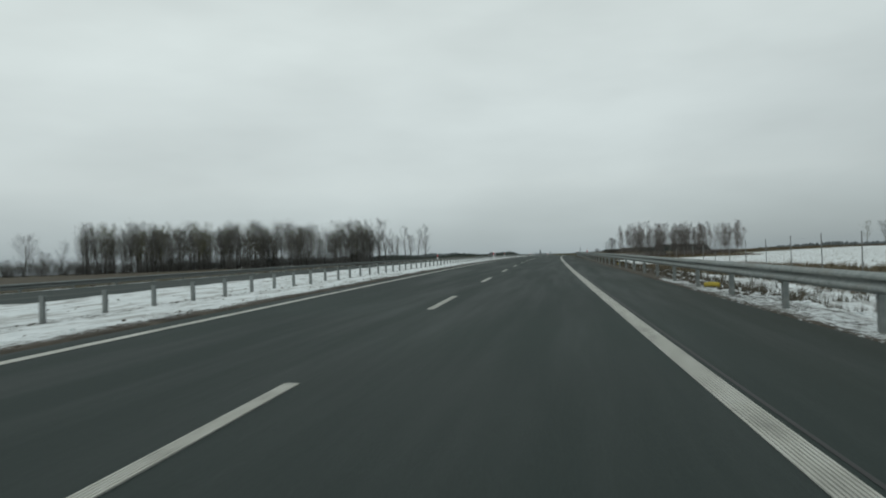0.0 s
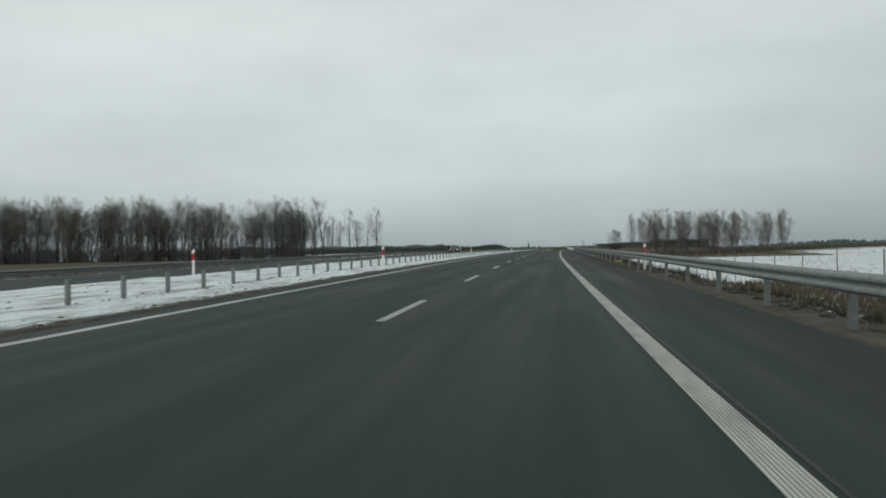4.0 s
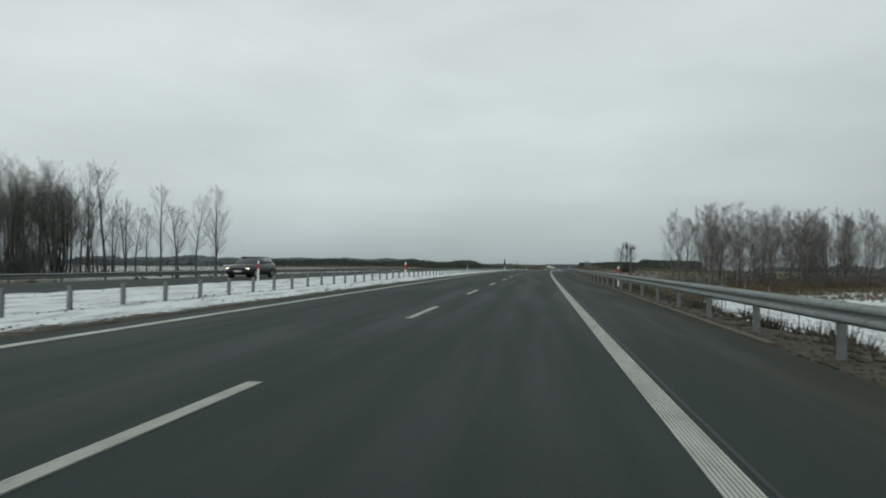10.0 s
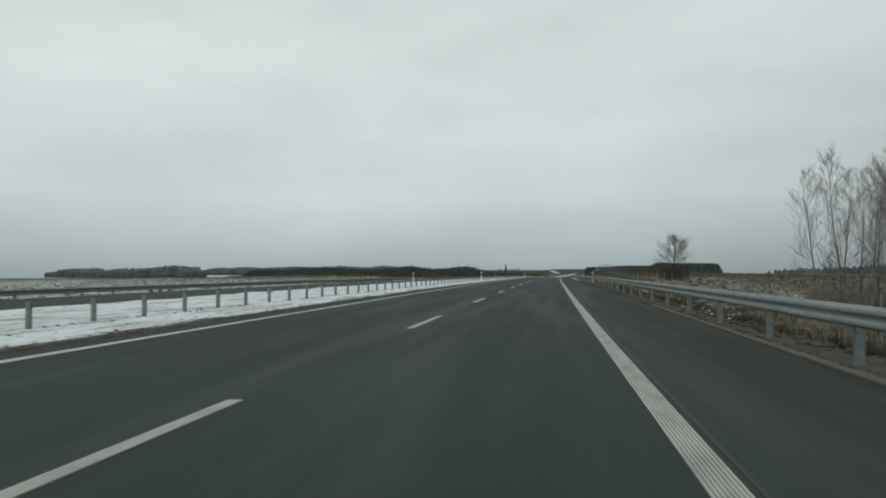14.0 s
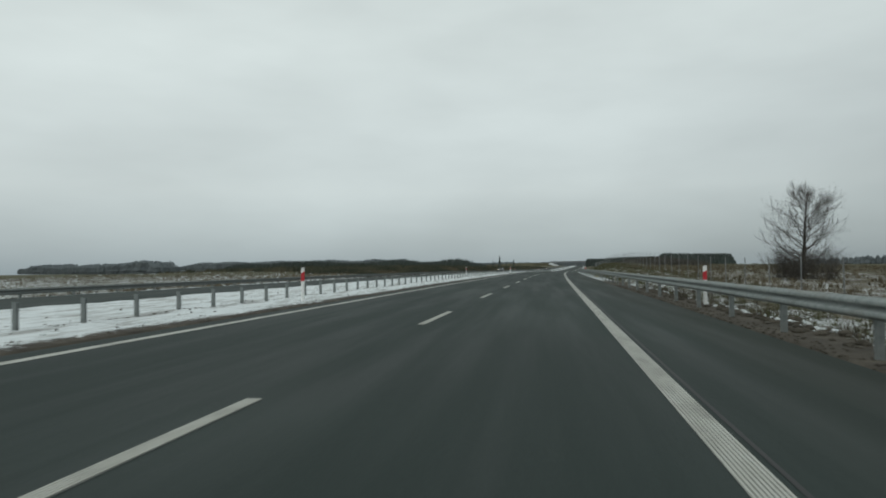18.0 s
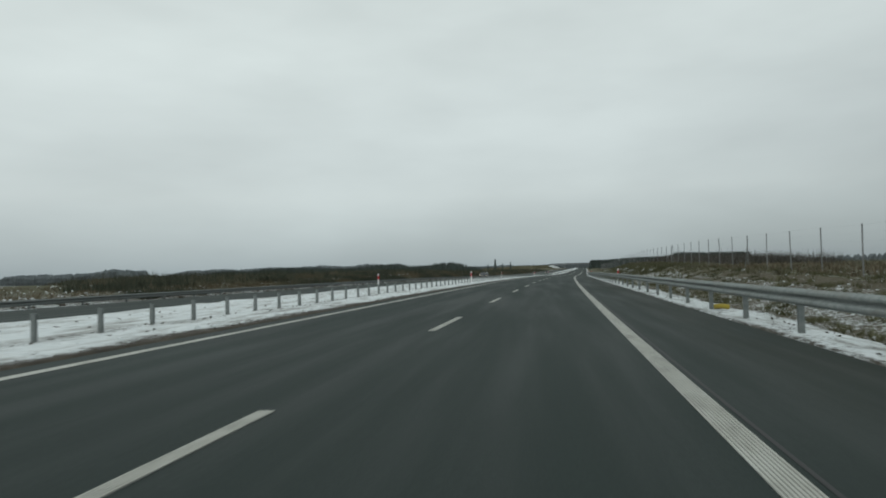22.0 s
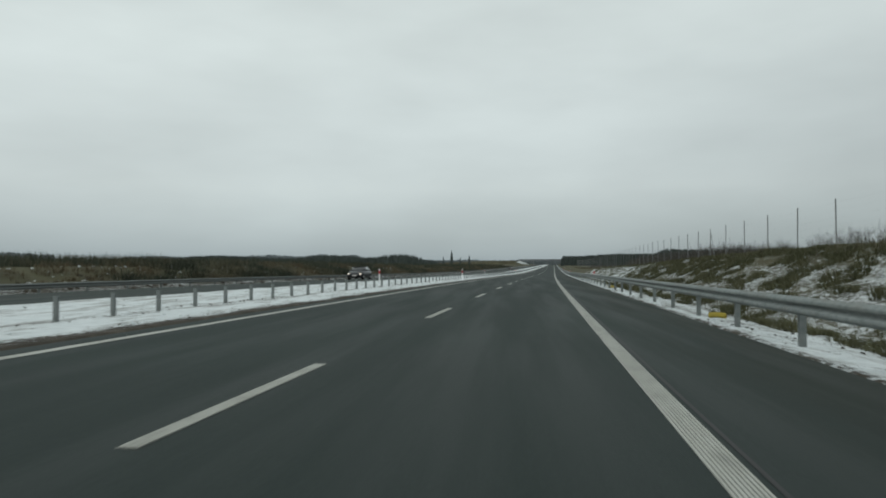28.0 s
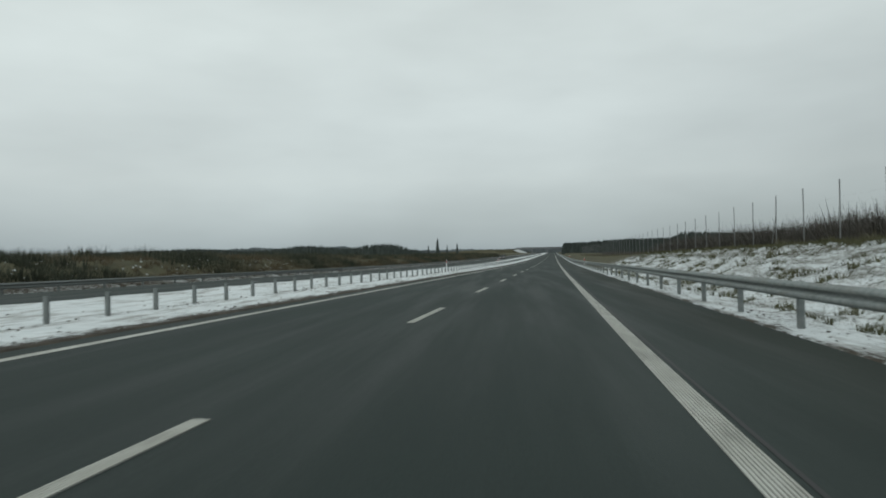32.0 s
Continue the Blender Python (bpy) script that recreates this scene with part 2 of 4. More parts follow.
def ground_z(s, u):
    """Height of the ground over the lane line at (s, u)."""
    if -4.35 < u < 6.6:
        return CROSS * u - 0.09
    if -23.9 < u < -12.7:
        return 0.09 + 0.02 * (u + 12.8) - 0.09
    if u >= 6.6:
        zf = float(np.interp(s, R_S, R_Z))
        foot = 8.6 - 1.6 * min(zf, 0.0)
        if zf < 0:
            us, zs = (6.6, 7.7, 8.3, foot + 0.3, 40.0, 150.0, 500.0, 3000.0), (-0.155, -0.17, -0.26, zf, zf * 0.9, zf * 0.5, -1.5, -6.0)
        else:
            us, zs = (6.6, 7.7, 8.3, 9.0, 13.4, 16.5, 40.0, 150.0, 500.0, 3000.0), (-0.155, -0.17, -0.25, -0.22, zf * 0.94, zf, zf * 0.7, zf * 0.3, -1.5, -6.0)
        z = float(np.interp(u, us, zs))
        rough = 0.13 if u > 7.9 else 0.025
        return z + rough * wave(u * 2.0, s, 2.2) * min(1.0, (u - 6.5) / 1.2)
    if u >= -12.7:
        mid = 0.115 - 0.03 * math.sin(math.pi * (u + 4.35) / -8.35)
        return mid + 0.045 * wave(u * 1.5, s * 0.7, 1.4) * min(1.0, (-4.3 - u) / 0.5)
    zf = float(np.interp(s, L_S, L_Z))
    z = float(np.interp(-u, (23.9, 25.6, 31.0, 45.0, 120.0, 500.0, 3000.0), (-0.15, -0.2, zf, zf + 0.15 * max(zf, 0), zf * 0.6, -1.5, -6.0)))
    return z + (0.14 if u < -25.6 else 0.03) * wave(u, s, 3.5)


def ground_cover(s, u):
    """Snow, bare soil and scrub, each 0 to 1."""
    snow, soil, scrub = 0.5, 0.3, 0.0
    if u >= 6.5:
        if u < 7.9:
            snow = float(np.interp(s, (-60, 48, 62, 348, 366, 2000), (0.58, 0.54, 0.24, 0.30, 0.58, 0.62))) - (0.08 if u < 6.75 else 0.0)
            soil = 0.9
        elif u < 13.6:
            snow = float(np.interp(s, (-60, 45, 70, 180, 230, 262, 276, 345, 400, 455, 500, 518, 530, 600, 640, 2000), (0.60, 0.58, 0.49, 0.47, 0.45, 0.47, 0.525, 0.50, 0.465, 0.50, 0.50, 0.50, 0.56, 0.55, 0.2, 0.2)))
            soil = float(np.interp(s, (0, 300, 400, 470, 500), (0.7, 0.4, 0.4, 0.05, 0.2)))
            scrub = float(np.interp(s, (190, 240, 290, 340, 400, 440, 590, 640), (0.1, 0.6, 0.6, 0.4, 0.3, 0.8, 0.8, 0.9)))
            if s < 255 and u > 12.6:
                snow = max(snow, 0.62)
            if s > 330 and u > 12.2:
                snow -= 0.05
        else:
            snow = float(np.interp(s, (-60, 275, 300, 390, 420, 2000), (0.36, 0.38, 0.475, 0.475, 0.34, 0.30))) - (0.07 if 32 < u else 0.0)
            edge = 256 + min(u - 20, 120) + 5 * noise.noise((u / 7, 3.1, 0.4)) - s
            snow = max(snow, min(0.63, 0.36 + 0.04 * edge)) if edge > 0 else snow
            if s < 140 and u < 25:
                snow = min(snow, 0.53)
            if u > 170:
                snow *= 0.6
            soil = 0.05
            scrub = float(np.interp(s, (285, 300, 312, 350, 400, 2000), (0.0, 0.7, 0.1, 0.15, 0.85, 0.85))) if u < 70 else 0.3
    elif u > -12.8:
        snow = float(np.interp(u, (-12.8, -12.3, -8.0, -7.3, -6.9, -6.2, -5.4, -4.9, -4.6, -4.3), (0.50, 0.70, 0.66, 0.57, 0.57, 0.67, 0.62, 0.52, 0.41, 0.12)))
        soil = 1.0 if u > -5.2 else 0.6
    elif u > -27.5:
        snow = float(np.interp(s, (-60, 60, 110, 230, 262, 370, 400, 2000), (0.58, 0.56, 0.51, 0.48, 0.57, 0.57, 0.48, 0.48)))
        soil = 1.0
    else:
        snow = float(np.interp(s, (-60, 225, 255, 275, 350, 400, 440, 2000), (0.37, 0.37, 0.47, 0.53, 0.515, 0.48, 0.32, 0.30)))
        if u < -60:
            snow = min(snow, 0.54)
        soil = float(np.interp(s, (210, 260), (0.85, 0.1)))
        scrub = float(np.interp(s, (330, 420), (0.1, 0.95)))
    return snow, soil, scrub


def build_ground():
    us = [-3000, -1800, -1100, -700, -480, -340, -240, -170, -120, -90, -75, -62, -52, -45]
    us += list(np.arange(-40, -26, 1.5)) + list(np.arange(-26, -23.5, 0.6)) + [-23.9, -23.3, -18, -13.2, -12.75]
    us += list(np.arange(-12.6, -4.5, 0.4)) + [-4.6, -4.45, -4.34, -3.9, 0, 6.3, 6.58, 6.7, 6.9] + list(np.arange(7.15, 14.5, 0.35))
    us += list(np.arange(15, 34, 2.2)) + [37, 42, 48, 55, 65, 80, 100, 130, 170, 230, 310, 430, 600, 900, 1500, 3000]
    us = sorted(us)
    ss = steps((-60, 20, 6), (20, 570, 0.9), (570, 700, 3), (700, 1000, 12), (1000, 1750, 50)) + [2200, 3000, 4200]
    verts, cols = [], []
    for s in ss:
        x, y, h, th, _ = axis(min(s, 1900))
        ex = max(0.0, s - 1900)
        c, sn = math.cos(th), math.sin(th)
        for u in us:
            z = ground_z(s, u)
            far = min(1.0, max(0.0, (abs(u) - 60) / 500))
            base = h * (1 - far) + 2.0 * far
            verts.append((x + u * c - sn * ex, y + u * sn + c * ex, base + z))
            cols += [*ground_cover(s, u), 1.0]
    k = len(us)
    faces = [(i * k + j, i * k + j + 1, (i + 1) * k + j + 1, (i + 1) * k + j) for i in range(len(ss) - 1) for j in range(k - 1)]
    me = mesh_from("ground", verts, faces, GROUND, True)
    me.color_attributes.new("cover", "FLOAT_COLOR", "POINT").data.foreach_set("color", cols)
    return tagged(new("ground", me), "frozen verge and fields with patchy snow, soil and dead grass", "ground", kind="structure")


build_ground()


# ---------------------------------------------------------------- road and markings
def surface(name, us, zf, label, grit):
    verts, faces, cols = [], [], []
    for s in ROAD_S:
        for u in us:
            verts.append(at(s, u, zf(u)))
            cols += [grit(u) * float(np.interp(s, (-60, 90, 130, 255, 300, 2000), (0.35, 0.4, 1.0, 1.0, 0.5, 0.4))), 0, 0, 1]
    k, n = len(us), len(verts)
    for i in range(len(ROAD_S) - 1):
        for j in range(k - 1):
            faces.append((i * k + j, i * k + j + 1, (i + 1) * k + j + 1, (i + 1) * k + j))
    # the cut edges of the pavement
    for j in (0, k - 1):
        b = len(verts)
        for i in range(len(ROAD_S)):
            v = verts[i * k + j]
            verts.append(v - Vector((0, 0, 0.12)))
            cols += [0.5, 0, 0, 1]
        for i in range(len(ROAD_S) - 1):
            faces.append((i * k + j, (i + 1) * k + j, b + i + 1, b + i))
    me = mesh_from(name, verts, faces, ASPHALT)
    me.color_attributes.new("cover", "FLOAT_COLOR", "POINT").data.foreach_set("color", cols)
    return tagged(new(name, me), label, "road", kind="structure")


road = surface("road", [-4.35, -3.9, -2, 0, 2, 3.9, 4.2, 4.8, 5.6, 6.2, 6.55], lambda u: CROSS * u, "dark damp asphalt carriageway with two lanes and a hard shoulder", lambda u: float(np.interp(u, (4.05, 4.8, 5.6, 6.55), (0, 0.3, 0.75, 0.95))))
surface("road", [-23.8, -22, -19, -16, -13.3, -12.8], lambda u: 0.09 + 0.02 * (u + 12.8), "dark asphalt carriageway of the opposite direction", lambda u: 0.2)


def ribbed(stations, u0, width, ribs, zf, lift=0.004):
    """A painted line of a flat bed with raised ribs along it."""
    bed = sweep(stations, [(u0 - width / 2, zf(u0 - width / 2) + lift), (u0 + width / 2, zf(u0 + width / 2) + lift)], False)
    verts, faces = [], []
    pitch = width / ribs
    for r in range(ribs):
        a = u0 - width / 2 + pitch * (r + 0.18)
        b = a + pitch * 0.64
        z = zf((a + b) / 2) + lift
        v, f = sweep(stations, [(a, z), (a + 0.002, z + 0.006), (b - 0.002, z + 0.006), (b, z)], False)
        n = len(verts)
        verts += v
        faces += [tuple(n + i for i in q) for q in f]
    return bed, (verts, faces)


slope = lambda u: CROSS * u
far_slope = lambda u: 0.09 + 0.02 * (u + 12.8)
LINE_S = steps((-60, 620, 4), (620, 1000, 10), (1000, 1500, 25))
bed, ribs = ribbed(LINE_S, 3.85, 0.25, 8, slope)
part("edge_line_bed", mesh_from("edge_line_bed", *bed, GROOVE), road)
part("edge_line", mesh_from("edge_line", *ribs, PAINT), road, label="worn white edge line with fine ribs along it")
v, f = sweep(LINE_S, [(-3.9, slope(-3.9) + 0.006), (-3.72, slope(-3.72) + 0.006)], False)
part("median_line", mesh_from("median_line", v, f, PAINT), road, label="plain white line along the median")

def dash_mesh():
    verts, faces, bv, bf = [], [], [], []
    w, ribs = 0.15, 5
    for r in range(ribs):
        a = -w / 2 + w / ribs * (r + 0.15)
        box_geo(a, a + w / ribs * 0.7, 0, 4, 0.004, 0.011, verts, faces)
    box_geo(-w / 2, w / 2, 0, 4, -0.01, 0.004, bv, bf)
    me = mesh_from("lane_dash", verts + bv, faces + [tuple(i + len(verts) for i in q) for q in bf], PAINT)
    me.materials.append(GROOVE)
    me.polygons.foreach_set("material_index", [0] * len(faces) + [1] * len(bf))
    return me


v, f = sweep(LINE_S, [(4.03, slope(4.03) + 0.004), (4.07, slope(4.07) + 0.004)], False)
TAR = material("bitumen_seam", (0.012, 0.012, 0.012), 0.7)
part("seam", mesh_from("seam", v, f, TAR), road, label="dark sealed joint beside the edge line")
DASH = dash_mesh()
for k in range(-4, 84):
    part("lane_dash", DASH, road, along(12.0 * k, 0, 0.0))


# ---------------------------------------------------------------- guard rails
def beam_profile():
    """W-shaped section of a steel crash barrier, 0.31 m high, as (out, up) points."""
    pts = [(0.0, -0.155), (0.022, -0.150), (0.075, -0.110), (0.081, -0.095), (0.081, -0.062), (0.072, -0.046), (0.006, -0.016), (0.0, 0.0)]
    return pts + [(a, -b) for a, b in pts[-2::-1]]


def beam_mesh(length, side, mat):
    """One rail of the barrier along y, its waves pointing to side (-1: left)."""
    pr = beam_profile()
    verts, faces = [], []
    ys = (-0.16, length + 0.0)
    for t in (0.0, 0.004):
        for y in ys:
            off = 0.003 if y < 0 else 0.0
            verts += [(side * (a + t + off), y, b) for a, b in pr]
    k = len(pr)
    for j in range(k - 1):
        faces.append((j, j + 1, k + j + 1, k + j))
        faces.append((2 * k + j, 3 * k + j, 3 * k + j + 1, 2 * k + j + 1))
    for e in (0, k):
        for j in range(k - 1):
            faces.append((e + j, 2 * k + e + j, 2 * k + e + j + 1, e + j + 1))
    for j in (0, k - 1):
        faces.append((j, k + j, 3 * k + j, 2 * k + j))
    # bolt heads of the lap
    for z in (-0.08, 0.08):
        for y in (-0.10, 0.10):
            o = side * 0.085
            box_geo(min(o, o + side * 0.014), max(o, o + side * 0.014), y - 0.014, y + 0.014, z - 0.014, z + 0.014, verts, faces)
    me = mesh_from("rail", verts, faces, mat)
    me.polygons.foreach_set("use_smooth", [i < 4 * (k - 1) for i in range(len(faces))])
    return me


def channel_mesh(name, w, d, z0, z1, mat, t=0.008, spacer=0.0):
    """A C-shaped steel post along z, its open side along y, with a spacer block for the rail."""
    verts, faces = [], []
    box_geo(-w / 2, -w / 2 + t, -d / 2, d / 2, z0, z1, verts, faces)
    box_geo(-w / 2 + t, w / 2, -d / 2, -d / 2 + t, z0, z1 - 0.004, verts, faces)
    box_geo(-w / 2 + t, w / 2, d / 2 - t, d / 2, z0, z1 - 0.004, verts, faces)
    if spacer:
        box_geo(-w / 2 - spacer, -w / 2, -0.04, 0.04, z1 - 0.30, z1 - 0.06, verts, faces)
    return mesh_from(name, verts, faces, mat)


def flipped(m):
    return m @ pose(0, 0, 0, 0, 0, 180)


def joined(name, me, poses, parent, mat):
    """Many far copies of one mesh in one mesh."""
    src_v = [v.co.copy() for v in me.vertices]
    src_f = [tuple(p.vertices) for p in me.polygons]
    verts, faces = [], []
    for m in poses:
        b = len(verts)
        verts += [m @ v for v in src_v]
        faces += [tuple(b + i for i in f) for f in src_f]
    ob = part(name, mesh_from(name, verts, faces, mat), parent)
    return tagged(ob, kind="stuff")


def holder(name, label, category, group="", kind="", m=None):
    ob = tagged(new(name), label, category, group, kind)
    if m is not None:
        ob.matrix_basis = m
    return ob


near_rail = holder("guard_rail", "galvanised steel W-beam guard rail on posts along the hard shoulder", "guard rail")
BEAM = beam_mesh(4.0, -1, STEEL)
POST = channel_mesh("post", 0.11, 0.10, -0.55, 0.70, STEEL_POST, spacer=0.09)
RAIL_Z = 0.555
for k in range(-10, 150):
    s = 4.0 * k + 0.4
    part("rail", BEAM, near_rail, along(s, 6.93, RAIL_Z))
    part("post", POST, near_rail, upright(s, 7.1, 0.0))
far_k = [4.0 * k + 0.4 for k in range(150, 330)]
joined("rails", BEAM, [along(s, 6.93, RAIL_Z) for s in far_k], near_rail, STEEL)
joined("posts", POST, [upright(s, 7.1, 0.0) for s in far_k], near_rail, STEEL_POST)

opp_rail = holder("guard_rail", "dull steel guard rail on the far side of the opposite carriageway", "guard rail")
BEAM_FAR = beam_mesh(4.0, 1, STEEL_DULL)
POST_FAR = channel_mesh("post", 0.11, 0.10, -0.5, 0.72, STEEL_DULL, spacer=0.09)
OPP_U = -24.3
OPP_S, OPP_H = (80, 160, 205, 235, 290, 330, 440, 500), (0.16, 0.16, 0.21, 0.20, 0.17, 0.18, 0.19, 0.27)


def opp_z(s):
    """Height of the far rail's middle over the lane line."""
    return float(np.interp(s, OPP_S, OPP_H))


for k in range(5, 150):
    s = 4.0 * k + 1.7
    part("rail", BEAM_FAR, opp_rail, along(s, OPP_U + 0.12, opp_z(s)))
    part("post", POST_FAR, opp_rail, flipped(upright(s, OPP_U - 0.05, opp_z(s) - 0.55)))
far_k = [4.0 * k + 1.7 for k in list(range(-10, 5)) + list(range(150, 260))]
joined("rails", BEAM_FAR, [along(s, OPP_U + 0.12, opp_z(s)) for s in far_k], opp_rail, STEEL_DULL)
joined("posts", POST_FAR, [flipped(upright(s, OPP_U - 0.05, opp_z(s) - 0.55)) for s in far_k], opp_rail, STEEL_DULL)

posts = holder("median_barrier", "row of short grey steel barrier posts standing in median snow", "barrier")
MPOST = channel_mesh("post", 0.10, 0.055, -0.3, 0.62, STEEL_DULL)
MEDIAN_S = [1.40 + 1.8985 * k for k in range(-20, 560)]
MEDIAN_S = [s + float(np.interp(s, (100, 132, 161, 209, 250, 298, 340, 360), (0.05, 0.12, -0.12, -0.34, -0.1, 0.58, 0.1, -0.02))) for s in MEDIAN_S]
for s in MEDIAN_S[30:325]:
    part("post", MPOST, posts, upright(s, -7.1, 0.0))
joined("posts", MPOST, [upright(s, -7.1, 0.0) for s in MEDIAN_S[:30] + MEDIAN_S[325:]], posts, STEEL_DULL)


# ---------------------------------------------------------------- trees
def tube(pts, radii, sides, verts, faces):
    """A tapered tube along pts."""
    b, n = len(verts), len(pts)
    for i, (p, r) in enumerate(zip(pts, radii)):
        d = (pts[min(i + 1, n - 1)] - pts[max(i - 1, 0)]).normalized()
        a = d.cross(Vector((0.31, 0.95, 0.07))).normalized()
        c = d.cross(a)
        for k in range(sides):
            w = 2 * math.pi * k / sides
            verts.append(p + r * (math.cos(w) * a + math.sin(w) * c))
    for i in range(n - 1):
        for k in range(sides):
            k2 = (k + 1) % sides
            faces.append((b + i * sides + k, b + i * sides + k2, b + (i + 1) * sides + k2, b + (i + 1) * sides + k))


def bough(rng, start, way, length, wobble, lift, n):
    pts, p, d = [start.copy()], start.copy(), way.normalized()
    for _ in range(n):
        d = (d + Vector((rng.uniform(-1, 1), rng.uniform(-1, 1), rng.uniform(-1, 1))) * wobble + Vector((0, 0, lift))).normalized()
        p = p + d * (length / n)
        pts.append(p.copy())
    return pts


def bare_tree_meshes(seed, height, spread, low, limbs, rise, trunk_r, twigs, bark, twig_mat, stems=1, subs=8, fine=0.0055, bend=0.15):
    """Trunk and crown of a leafless tree: ascending limbs, side branches and fine twigs."""
    rng = random.Random(seed)
    tv, tf, cv, cf = [], [], [], []

    def any_way(k=1.0):
        return Vector((rng.uniform(-1, 1), rng.uniform(-1, 1), rng.uniform(-k, k)))

    for st in range(stems):
        lean = Vector((rng.uniform(-1, 1), rng.uniform(-1, 1), 0)) * (0.05 if stems == 1 else 0.20)
        base = Vector((0, 0, -0.3)) if stems == 1 else Vector((rng.uniform(-0.6, 0.6), rng.uniform(-0.6, 0.6), -0.3))
        hgt = height * (1.0 if st == 0 else rng.uniform(0.7, 0.97))
        trunk = bough(rng, base, Vector((lean.x, lean.y, 1)), hgt, 0.06, 0.03, 9)
        tube(trunk, [max(0.008, trunk_r * (1.25 if i == 0 else 1.0) * (1 - i / 9.2) ** 0.95) for i in range(10)], 6, tv, tf)
        for i in range(limbs):
            f = low + (0.96 - low) * (i + rng.random()) / limbs
            x = f * 9
            k = min(8, int(x))
            p = trunk[k].lerp(trunk[k + 1], x - k)
            ang = rng.uniform(0, 2 * math.pi)
            g = (f - low) / (1 - low)
            ln = spread * (0.62 + 0.55 * math.sin(math.pi * min(1.0, g + 0.12)) - 0.22 * g) * rng.uniform(0.75, 1.2)
            out = Vector((math.cos(ang), math.sin(ang), rise * rng.uniform(0.6, 1.3) + 0.8 * g))
            limb = bough(rng, p, out, ln, bend, 0.04, 5)
            r0 = trunk_r * (1 - f) * 0.27 + 0.008
            tube(limb, [r0, r0 * 0.8, r0 * 0.6, r0 * 0.42, r0 * 0.25, 0.004], 4, cv, cf)
            for j in range(subs):
                q = (0.2 + 0.8 * (j + rng.random()) / subs) * 5
                k2 = min(4, int(q))
                p2 = limb[k2].lerp(limb[k2 + 1], q - k2)
                d2 = (limb[k2 + 1] - limb[k2]).normalized() + any_way(0.7) * 0.95 + Vector((0, 0, 0.12))
                sub = bough(rng, p2, d2, (0.25 + ln * rng.uniform(0.28, 0.5)) * (1.15 - 0.1 * q), bend + 0.03, 0.06, 3)
                r1 = r0 * 0.22 + 0.003
                tube(sub, [r1, r1 * 0.7, r1 * 0.45, 0.002], 3, cv, cf)
                for t in range(twigs):
                    q3 = (0.05 + 0.95 * (t + rng.random()) / twigs) * 3
                    k3 = min(2, int(q3))
                    p3 = sub[k3].lerp(sub[k3 + 1], q3 - k3)
                    d3 = ((sub[k3 + 1] - sub[k3]).normalized() + any_way(0.7) * 0.7 + Vector((0, 0, 0.15))).normalized()
                    e = p3 + d3 * rng.uniform(0.35, 1.0) * (1.05 - 0.35 * g)
                    w = any_way(0.2).normalized() * fine
                    b = len(cv)
                    cv += [p3 - w, p3 + w, e]
                    cf.append((b, b + 1, b + 2))
                    if t % 2:
                        m = p3.lerp(e, 0.45)
                        e2 = m + (d3 + any_way(0.6) * 0.6).normalized() * 0.45
                        cv += [m - w * 0.7, m + w * 0.7, e2]
                        cf.append((b + 3, b + 4, b + 5))
    return mesh_from("trunk", tv, tf, bark, True), mesh_from("crown", cv, cf, twig_mat)


def tree_thing(name, meshes, label, m, scale=1.0, group="", category="tree"):
    ob = tagged(new(name), label, category, group)
    ob.matrix_basis = m @ Matrix.Scale(scale, 4)
    part("trunk", meshes[0], ob)
    part("crown", meshes[1], ob)
    return ob


def ground_at(s, u):
    h = axis(s)[2]
    far = min(1.0, max(0.0, (abs(u) - 60) / 500))
    return ground_z(s, u) + (2.0 - h) * far


ALDER = [bare_tree_meshes(10 + i, 13.8 + i % 3, 5.2, 0.27, 28, 1.0, 0.17, 9, BARK, OLIVE_TWIG if i in (1, 4) else TWIG, 1 + (i == 3), fine=0.0065) for i in range(6)]
BROAD = bare_tree_meshes(61, 15.5, 7.2, 0.20, 44, 0.75, 0.34, 10, BARK, TWIG, 1, 10, fine=0.014)
THIN = [bare_tree_meshes(30 + i, 14.4, 4.3, 0.26, 24, 1.25, 0.20, 9, BARK, TWIG, fine=0.0065) for i in range(3)]
BIRCH = [bare_tree_meshes(40 + i, 12.0 + 0.6 * i, 3.0, 0.17, 28, 0.95, 0.090, 15, BARK_BIRCH, TWIG_BIRCH, 1 + (i == 4), fine=0.0038, bend=0.15) for i in range(5)]

rng = random.Random(5)
belt = "trees of the belt beyond the opposite carriageway"


def belt_place(f):
    """A place along the belt, which runs away from the road."""
    return float(np.interp(f, (0, 0.12, 0.3, 1), (284.3, 274.7, 262, 235))), float(np.interp(f, (0, 0.12, 0.3, 1), (-50.6, -63.6, -82, -163)))


